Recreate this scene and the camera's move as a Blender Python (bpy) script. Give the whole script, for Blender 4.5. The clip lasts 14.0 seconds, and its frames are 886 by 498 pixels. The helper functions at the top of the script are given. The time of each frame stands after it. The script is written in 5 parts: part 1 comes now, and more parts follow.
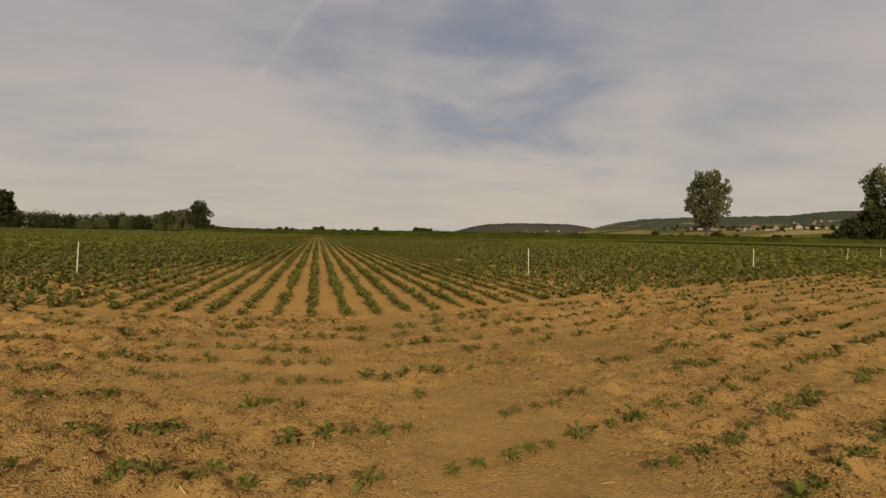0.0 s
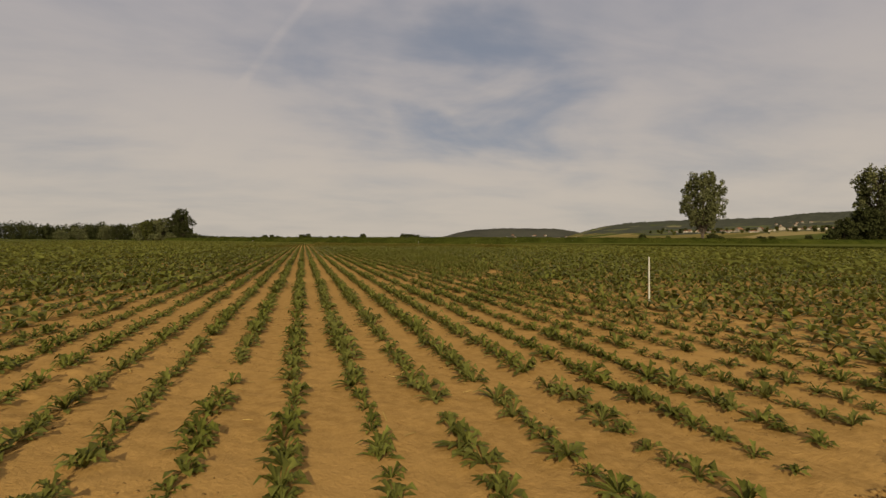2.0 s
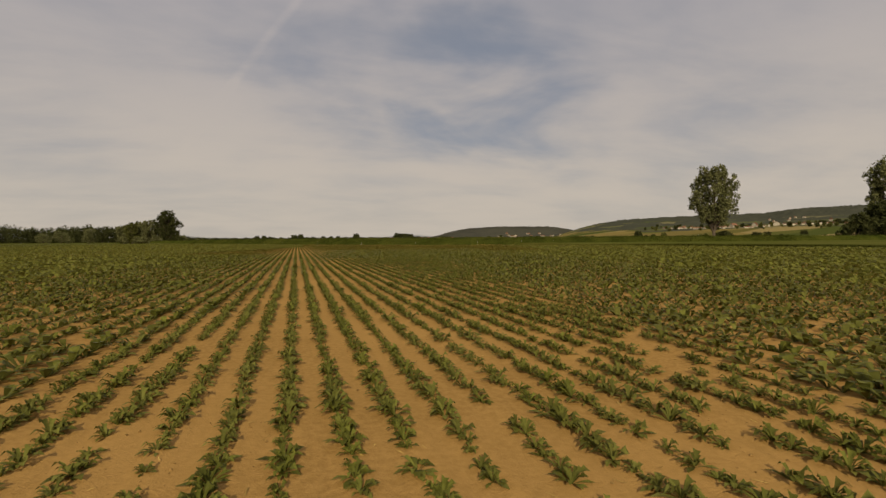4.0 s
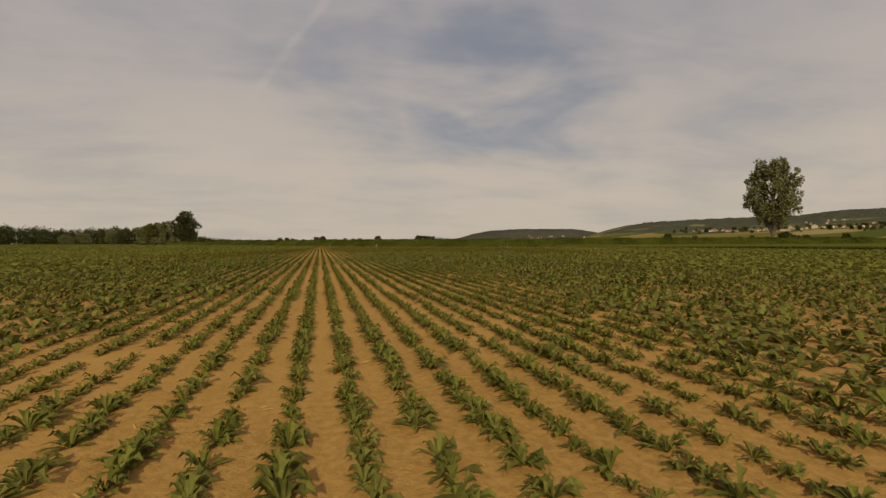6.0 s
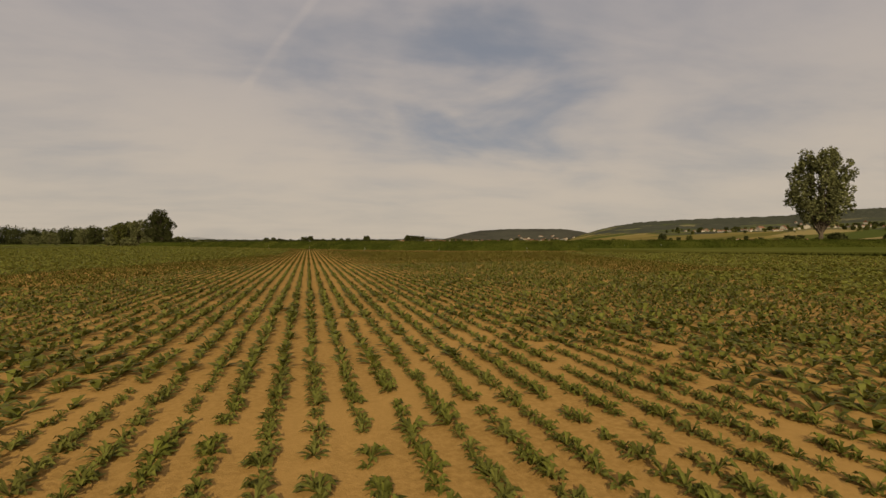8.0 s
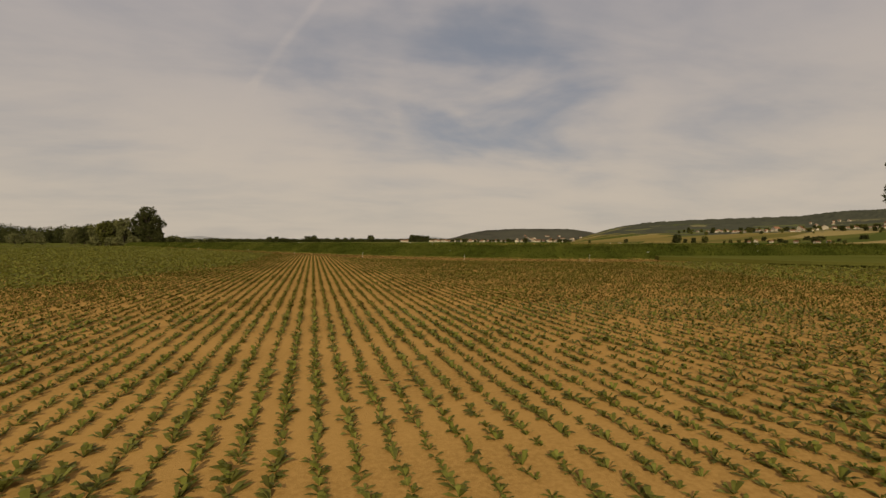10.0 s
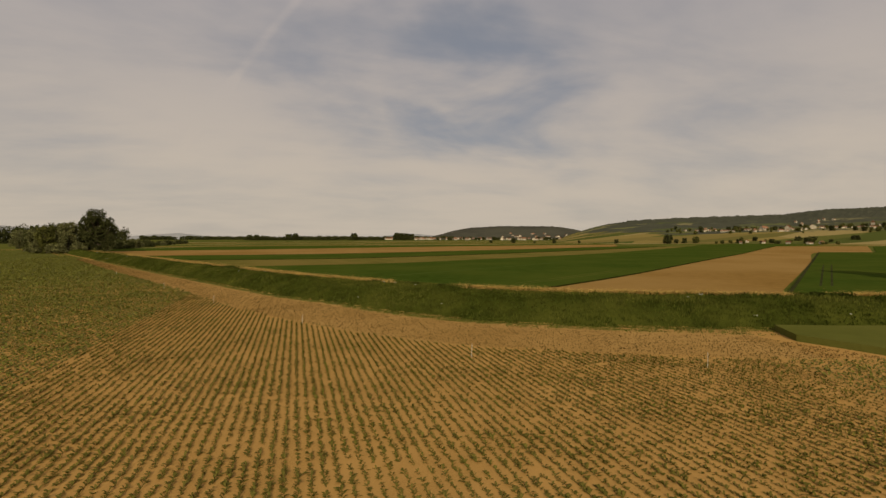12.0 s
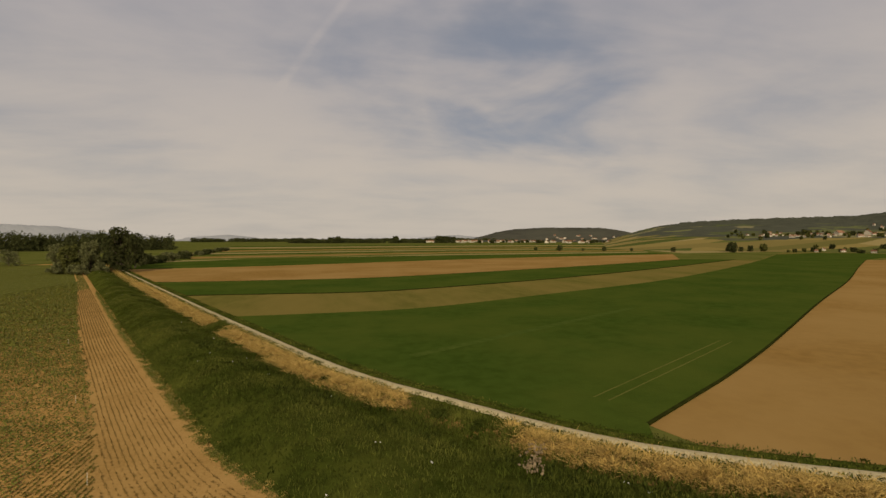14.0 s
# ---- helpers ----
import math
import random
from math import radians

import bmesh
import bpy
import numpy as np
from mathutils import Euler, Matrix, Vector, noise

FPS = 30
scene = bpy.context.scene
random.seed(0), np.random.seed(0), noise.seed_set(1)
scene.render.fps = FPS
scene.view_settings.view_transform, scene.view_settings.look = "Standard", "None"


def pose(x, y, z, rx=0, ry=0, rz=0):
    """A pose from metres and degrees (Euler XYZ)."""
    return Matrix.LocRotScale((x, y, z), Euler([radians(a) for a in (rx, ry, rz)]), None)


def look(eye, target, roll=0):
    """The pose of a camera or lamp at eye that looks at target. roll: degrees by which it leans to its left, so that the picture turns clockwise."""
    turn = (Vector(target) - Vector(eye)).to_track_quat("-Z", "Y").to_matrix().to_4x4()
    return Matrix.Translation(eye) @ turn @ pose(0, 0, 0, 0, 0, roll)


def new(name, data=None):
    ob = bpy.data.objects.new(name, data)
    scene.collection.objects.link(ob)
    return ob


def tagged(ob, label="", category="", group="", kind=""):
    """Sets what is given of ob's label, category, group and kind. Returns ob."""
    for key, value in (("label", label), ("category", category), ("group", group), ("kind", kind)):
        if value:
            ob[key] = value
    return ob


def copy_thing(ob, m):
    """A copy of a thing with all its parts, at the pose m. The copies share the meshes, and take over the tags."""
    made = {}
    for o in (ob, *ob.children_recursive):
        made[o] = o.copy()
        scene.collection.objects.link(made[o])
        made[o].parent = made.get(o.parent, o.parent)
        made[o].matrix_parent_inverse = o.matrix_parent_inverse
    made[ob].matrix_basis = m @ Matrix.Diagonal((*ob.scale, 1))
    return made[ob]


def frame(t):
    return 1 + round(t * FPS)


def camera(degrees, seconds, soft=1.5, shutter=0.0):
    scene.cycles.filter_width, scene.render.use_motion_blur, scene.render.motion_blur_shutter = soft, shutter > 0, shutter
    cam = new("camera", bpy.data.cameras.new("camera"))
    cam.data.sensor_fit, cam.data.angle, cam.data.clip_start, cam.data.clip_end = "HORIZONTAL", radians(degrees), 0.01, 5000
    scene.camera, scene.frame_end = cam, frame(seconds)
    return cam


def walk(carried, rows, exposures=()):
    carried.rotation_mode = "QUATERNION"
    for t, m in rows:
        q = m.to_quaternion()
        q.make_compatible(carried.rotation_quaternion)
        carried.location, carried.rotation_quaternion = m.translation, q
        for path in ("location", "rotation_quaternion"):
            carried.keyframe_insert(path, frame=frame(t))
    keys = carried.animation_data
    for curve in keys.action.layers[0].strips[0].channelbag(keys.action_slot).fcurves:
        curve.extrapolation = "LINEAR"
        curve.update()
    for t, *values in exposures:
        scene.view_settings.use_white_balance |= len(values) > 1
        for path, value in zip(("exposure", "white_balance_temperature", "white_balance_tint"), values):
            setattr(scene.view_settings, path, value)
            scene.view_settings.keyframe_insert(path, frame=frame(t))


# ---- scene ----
cam = camera(84.7, 14.0, soft=1.5)
walk(cam, [
    (0, pose(0.00, 0.00, 1.27, 88.28, -1.00, -14.50)),
    (0.5, pose(-0.13, 0.85, 1.15, 88.75, -0.80, -16.80)),
    (1, pose(-0.19, 2.13, 1.08, 88.90, -0.52, -17.30)),
    (1.5, pose(-0.10, 4.03, 1.05, 88.98, -0.38, -15.74)),
    (2, pose(0.02, 6.16, 1.19, 89.00, -0.25, -16.02)),
    (2.5, pose(0.31, 8.57, 1.34, 89.04, -0.02, -16.59)),
    (3, pose(0.63, 11.42, 1.57, 88.98, 0.18, -16.66)),
    (3.5, pose(1.03, 14.19, 1.71, 88.92, 0.34, -16.75)),
    (4, pose(1.54, 16.66, 1.75, 88.87, 0.40, -16.78)),
    (6.5, pose(5.93, 36.57, 1.42, 89.21, 0.20, -13.95)),
    (7, pose(6.50, 42.16, 1.52, 89.21, 0.20, -14.91)),
    (7.5, pose(7.12, 47.88, 1.72, 89.21, 0.20, -15.91)),
    (8, pose(7.85, 53.67, 2.12, 89.15, 0.20, -15.53)),
    (10.5, pose(13.61, 86.95, 3.42, 89.09, 0.00, -15.01)),
    (11, pose(15.66, 94.37, 4.70, 88.86, 0.00, -16.43)),
    (11.5, pose(17.46, 101.81, 6.80, 88.77, 0.00, -16.87)),
    (12, pose(19.44, 109.43, 9.15, 88.68, 0.00, -16.80)),
    (12.5, pose(21.84, 117.41, 11.74, 88.64, 0.00, -17.04)),
    (13, pose(24.29, 124.94, 14.48, 88.64, 0.00, -17.28)),
    (13.5, pose(26.62, 132.55, 17.50, 88.69, 0.00, -15.80)),
    (14, pose(28.80, 139.71, 20.41, 88.67, 0.00, -11.84)),
], exposures=((0, 0, 6500, 10), (4, 0, 6550, 10), (6.5, -0.03, 6850, 10), (8, -0.03, 6900, 10), (11, -0.02, 6850, 10), (13, -0.04, 6800, 10), (14, 0, 6600, 10)))

# ---- sky, sun, exposure ----
SUN_HEADING = radians(15.0)      # light travels this far to the right of +y
SUN_ELEVATION = radians(28.0)

sun = new("sun", bpy.data.lights.new("sun", "SUN"))
sun.data.energy, sun.data.angle, sun.data.color = 3.0, radians(1.5), (1.0, 0.87, 0.62)
sun.matrix_world = look(
    (-100 * math.sin(SUN_HEADING), -100 * math.cos(SUN_HEADING), 100 * math.tan(SUN_ELEVATION)), (0, 0, 0))


def make_world():
    world = bpy.data.worlds.new("sky")
    scene.world = world
    world.use_nodes = True
    t = world.node_tree
    t.nodes.clear()
    join = t.links.new

    def math_(op, a, b=None, clamp=False):
        n = t.nodes.new("ShaderNodeMath")
        n.operation, n.use_clamp = op, clamp
        for i, v in enumerate((a, b)):
            if v is None:
                continue
            if isinstance(v, (int, float)):
                n.inputs[i].default_value = v
            else:
                join(v, n.inputs[i])
        return n.outputs[0]

    def mix(fac, a, b):
        n = t.nodes.new("ShaderNodeMix")
        n.data_type = "RGBA"
        for sock, v in ((n.inputs["Factor"], fac), (n.inputs[6], a), (n.inputs[7], b)):
            if isinstance(v, (int, float, tuple)):
                sock.default_value = v
            else:
                join(v, sock)
        return n.outputs[2]

    def smooth(v, lo, hi):
        n = t.nodes.new("ShaderNodeMapRange")
        n.interpolation_type = "SMOOTHSTEP"
        n.inputs["From Min"].default_value, n.inputs["From Max"].default_value = lo, hi
        join(v, n.inputs["Value"])
        return n.outputs["Result"]

    coord = t.nodes.new("ShaderNodeTexCoord").outputs["Generated"]
    sep = t.nodes.new("ShaderNodeSeparateXYZ")
    join(coord, sep.inputs[0])
    up = math_("MAXIMUM", sep.outputs["Z"], 0.0)
    # cloud layer seen on a plane overhead
    low = math_("ADD", up, 0.16)
    flat = t.nodes.new("ShaderNodeCombineXYZ")
    join(math_("DIVIDE", sep.outputs["X"], low), flat.inputs[0])
    join(math_("DIVIDE", sep.outputs["Y"], low), flat.inputs[1])
    turned = t.nodes.new("ShaderNodeMapping")
    turned.inputs["Rotation"].default_value = (0, 0, radians(35))
    turned.inputs["Scale"].default_value = (0.9, 1.35, 1)
    turned.inputs["Location"].default_value = (0.9, 0.35, 0)
    join(flat.outputs[0], turned.inputs[0])
    wide = t.nodes.new("ShaderNodeTexNoise")
    wide.inputs["Scale"].default_value, wide.inputs["Detail"].default_value = 0.9, 7
    wide.inputs["Roughness"].default_value, wide.inputs["Distortion"].default_value = 0.56, 0.25
    join(turned.outputs[0], wide.inputs["Vector"])
    streak = t.nodes.new("ShaderNodeMapping")
    streak.inputs["Rotation"].default_value = (0, 0, radians(48))
    streak.inputs["Scale"].default_value = (0.6, 2.3, 1)
    join(flat.outputs[0], streak.inputs[0])
    fine = t.nodes.new("ShaderNodeTexNoise")
    fine.inputs["Scale"].default_value, fine.inputs["Detail"].default_value = 1.5, 6
    fine.inputs["Distortion"].default_value = 0.8
    join(streak.outputs[0], fine.inputs["Vector"])

    def spot(direction, inner, outer):
        d = t.nodes.new("ShaderNodeVectorMath")
        d.operation = "DOT_PRODUCT"
        unit = t.nodes.new("ShaderNodeVectorMath")
        unit.operation = "NORMALIZE"
        join(coord, unit.inputs[0])
        join(unit.outputs[0], d.inputs[0])
        d.inputs[1].default_value = Vector(direction).normalized()
        return smooth(d.outputs["Value"], math.cos(radians(outer)), math.cos(radians(inner)))

    # thinner veil in two ragged openings
    gap = math_("MAXIMUM", spot((0.30, 0.902, 0.312), 0, 12), math_("MULTIPLY", spot((0.445, 0.868, 0.235), 0, 11), 0.95))
    gap = math_("MAXIMUM", gap, math_("MULTIPLY", spot((0.12, 0.90, 0.40), 0, 17), 0.5))
    cover = math_("ADD", math_("MULTIPLY", wide.outputs["Fac"], 1.15), math_("ADD", 0.25, math_("MULTIPLY", math_("SUBTRACT", fine.outputs["Fac"], 0.5), math_("MULTIPLY", smooth(up, 0.06, 0.36), 0.36))))
    squash = t.nodes.new("ShaderNodeMapping")
    squash.inputs["Rotation"].default_value = (0, radians(18), 0)
    squash.inputs["Scale"].default_value = (1.0, 1.0, 2.3)
    join(coord, squash.inputs[0])
    puff = t.nodes.new("ShaderNodeTexNoise")
    puff.inputs["Scale"].default_value, puff.inputs["Detail"].default_value = 3.3, 5
    puff.inputs["Roughness"].default_value, puff.inputs["Distortion"].default_value = 0.5, 0.3
    join(squash.outputs[0], puff.inputs["Vector"])
    gap = math_("MULTIPLY", gap, smooth(puff.outputs["Fac"], 0.78, 0.30))
    cover = math_("ADD", cover, math_("MULTIPLY", math_("SUBTRACT", puff.outputs["Fac"], 0.5), 0.45))
    cover = math_("SUBTRACT", cover, math_("MULTIPLY", gap, 0.50))
    cover = smooth(cover, 0.22, 1.02)
    # old vapour trail: a thin soft line on the sky
    a, b = Vector((0.0, 0.908, 0.418)).normalized(), Vector((-0.135, 0.960, 0.245)).normalized()
    d = t.nodes.new("ShaderNodeVectorMath")
    d.operation = "DOT_PRODUCT"
    join(coord, d.inputs[0])
    d.inputs[1].default_value = a.cross(b).normalized()
    off = math_("ABSOLUTE", math_("ADD", d.outputs["Value"], math_("MULTIPLY", math_("SUBTRACT", fine.outputs["Fac"], 0.5), 0.012)))
    trail = math_("MULTIPLY", smooth(off, 0.0115, 0.001), spot((-0.07, 0.935, 0.335), 7, 13))
    trail = math_("MULTIPLY", trail, smooth(wide.outputs["Fac"], 0.3, 0.6))
    cover = math_("ADD", cover, math_("MULTIPLY", trail, 0.20), clamp=True)

    sky = t.nodes.new("ShaderNodeTexSky")
    sky.sky_type, sky.sun_disc = "NISHITA", False
    sky.sun_elevation, sky.sun_rotation = SUN_ELEVATION, math.pi + SUN_HEADING
    clear = t.nodes.new("ShaderNodeVectorMath")
    clear.operation = "SCALE"
    join(sky.outputs[0], clear.inputs[0])
    clear.inputs["Scale"].default_value = 0.085
    blue = mix(0.84, clear.outputs[0], (0.225, 0.238, 0.278, 1))
    lum = smooth(up, 0.0, 0.5)
    veil = mix(lum, (0.55, 0.487, 0.415, 1), (0.392, 0.368, 0.380, 1))
    body = mix(cover, blue, veil)
    haze = smooth(up, 0.20, 0.0)
    body = mix(math_("MULTIPLY", haze, 0.55), body, (0.52, 0.465, 0.395, 1))
    bg = t.nodes.new("ShaderNodeBackground")
    join(body, bg.inputs["Color"])
    bg.inputs["Strength"].default_value = 1.0
    out = t.nodes.new("ShaderNodeOutputWorld")
    join(bg.outputs[0], out.inputs["Surface"])


make_world()


# ---- materials ----
def material(name, colors, scale=1.0, rough=0.9, bump=0.0, bump_scale=None, island=0.0, spread=0.0, detail=6,
             squeeze=(1, 1, 1), turn=0.0, second=None, thin=0.0, lo=0.32, hi=0.68, spec=0.0, crumbs=0.0):
    """Two colours mixed by noise at one scale, a second pair of tones at a far larger one, fine relief, and a random
    tone for each loose piece (island) or object (spread)."""
    m = bpy.data.materials.new(name)
    m.use_nodes = True
    t = m.node_tree
    t.nodes.clear()
    link = t.links.new
    out = t.nodes.new("ShaderNodeOutputMaterial")
    b = t.nodes.new("ShaderNodeBsdfPrincipled")
    b.inputs["Roughness"].default_value = rough
    b.inputs["Specular IOR Level"].default_value = spec
    geo = t.nodes.new("ShaderNodeNewGeometry")
    place = t.nodes.new("ShaderNodeMapping")
    place.inputs["Scale"].default_value = squeeze
    place.inputs["Rotation"].default_value = (0, 0, turn)
    link(geo.outputs["Position"], place.inputs[0])

    def noise_at(s, d=detail, vec=place):
        n = t.nodes.new("ShaderNodeTexNoise")
        n.inputs["Scale"].default_value, n.inputs["Detail"].default_value = s, d
        n.inputs["Roughness"].default_value = 0.6
        link(vec.outputs[0], n.inputs["Vector"])
        return n.outputs["Fac"]

    def ramp(value, a, c, p=lo, q=hi):
        r = t.nodes.new("ShaderNodeMapRange")
        r.interpolation_type = "SMOOTHSTEP"
        r.inputs["From Min"].default_value, r.inputs["From Max"].default_value = p, q
        r.inputs["To Min"].default_value, r.inputs["To Max"].default_value = a, c
        link(value, r.inputs["Value"])
        return r.outputs["Result"]

    def mix(fac, a, c, blend="MIX"):
        n = t.nodes.new("ShaderNodeMix")
        n.data_type, n.blend_type = "RGBA", blend
        for sock, v in ((n.inputs["Factor"], fac), (n.inputs[6], a), (n.inputs[7], c)):
            if isinstance(v, (int, float)):
                sock.default_value = v
            elif isinstance(v, tuple):
                sock.default_value = (*v, 1)
            else:
                link(v, sock)
        return n.outputs[2]

    grain = noise_at(scale)
    color = mix(ramp(grain, 0, 1), colors[0], colors[1])
    if second:
        tone, s2, amount = second
        color = mix(ramp(noise_at(s2, 3), 0, amount), color, tone)
    rand = None
    if island:
        rand = geo.outputs["Random Per Island"]
    if spread:
        rand = t.nodes.new("ShaderNodeObjectInfo").outputs["Random"]
    if rand:
        amount = island or spread
        r = t.nodes.new("ShaderNodeMapRange")
        r.inputs["To Min"].default_value, r.inputs["To Max"].default_value = 1 - amount, 1 + amount
        link(rand, r.inputs["Value"])
        s = t.nodes.new("ShaderNodeVectorMath")
        s.operation = "SCALE"
        link(color, s.inputs[0])
        link(r.outputs[0], s.inputs["Scale"])
        color = s.outputs[0]
    link(color, b.inputs["Base Color"])
    if bump:
        n = t.nodes.new("ShaderNodeBump")
        n.inputs["Strength"].default_value, n.inputs["Distance"].default_value = 1.0, bump
        height = noise_at(bump_scale or scale, 8)
        if crumbs:
            v = t.nodes.new("ShaderNodeTexVoronoi")
            v.inputs["Scale"].default_value = crumbs
            warp = t.nodes.new("ShaderNodeTexNoise")
            warp.inputs["Scale"].default_value = 9.0
            link(place.outputs[0], warp.inputs["Vector"])
            sway = t.nodes.new("ShaderNodeVectorMath")
            sway.operation = "MULTIPLY_ADD"
            link(warp.outputs["Color"], sway.inputs[0])
            sway.inputs[1].default_value = (0.09, 0.09, 0.09)
            link(place.outputs[0], sway.inputs[2])
            link(sway.outputs[0], v.inputs["Vector"])
            patch = ramp(noise_at(0.9, 4), 0.05, 1.0)
            k = t.nodes.new("ShaderNodeMath")
            k.operation = "MULTIPLY"
            link(v.outputs["Distance"], k.inputs[0])
            link(patch, k.inputs[1])
            j = t.nodes.new("ShaderNodeMath")
            j.operation = "SUBTRACT"
            link(height, j.inputs[0])
            link(k.outputs[0], j.inputs[1])
            height = j.outputs[0]
        link(height, n.inputs["Height"])
        link(n.outputs[0], b.inputs["Normal"])
    shader = b.outputs[0]
    if thin:
        tr = t.nodes.new("ShaderNodeBsdfTranslucent")
        link(color, tr.inputs["Color"])
        ms = t.nodes.new("ShaderNodeMixShader")
        ms.inputs[0].default_value = thin
        link(shader, ms.inputs[1])
        link(tr.outputs[0], ms.inputs[2])
        shader = ms.outputs[0]
    link(shader, out.inputs["Surface"])
    return m


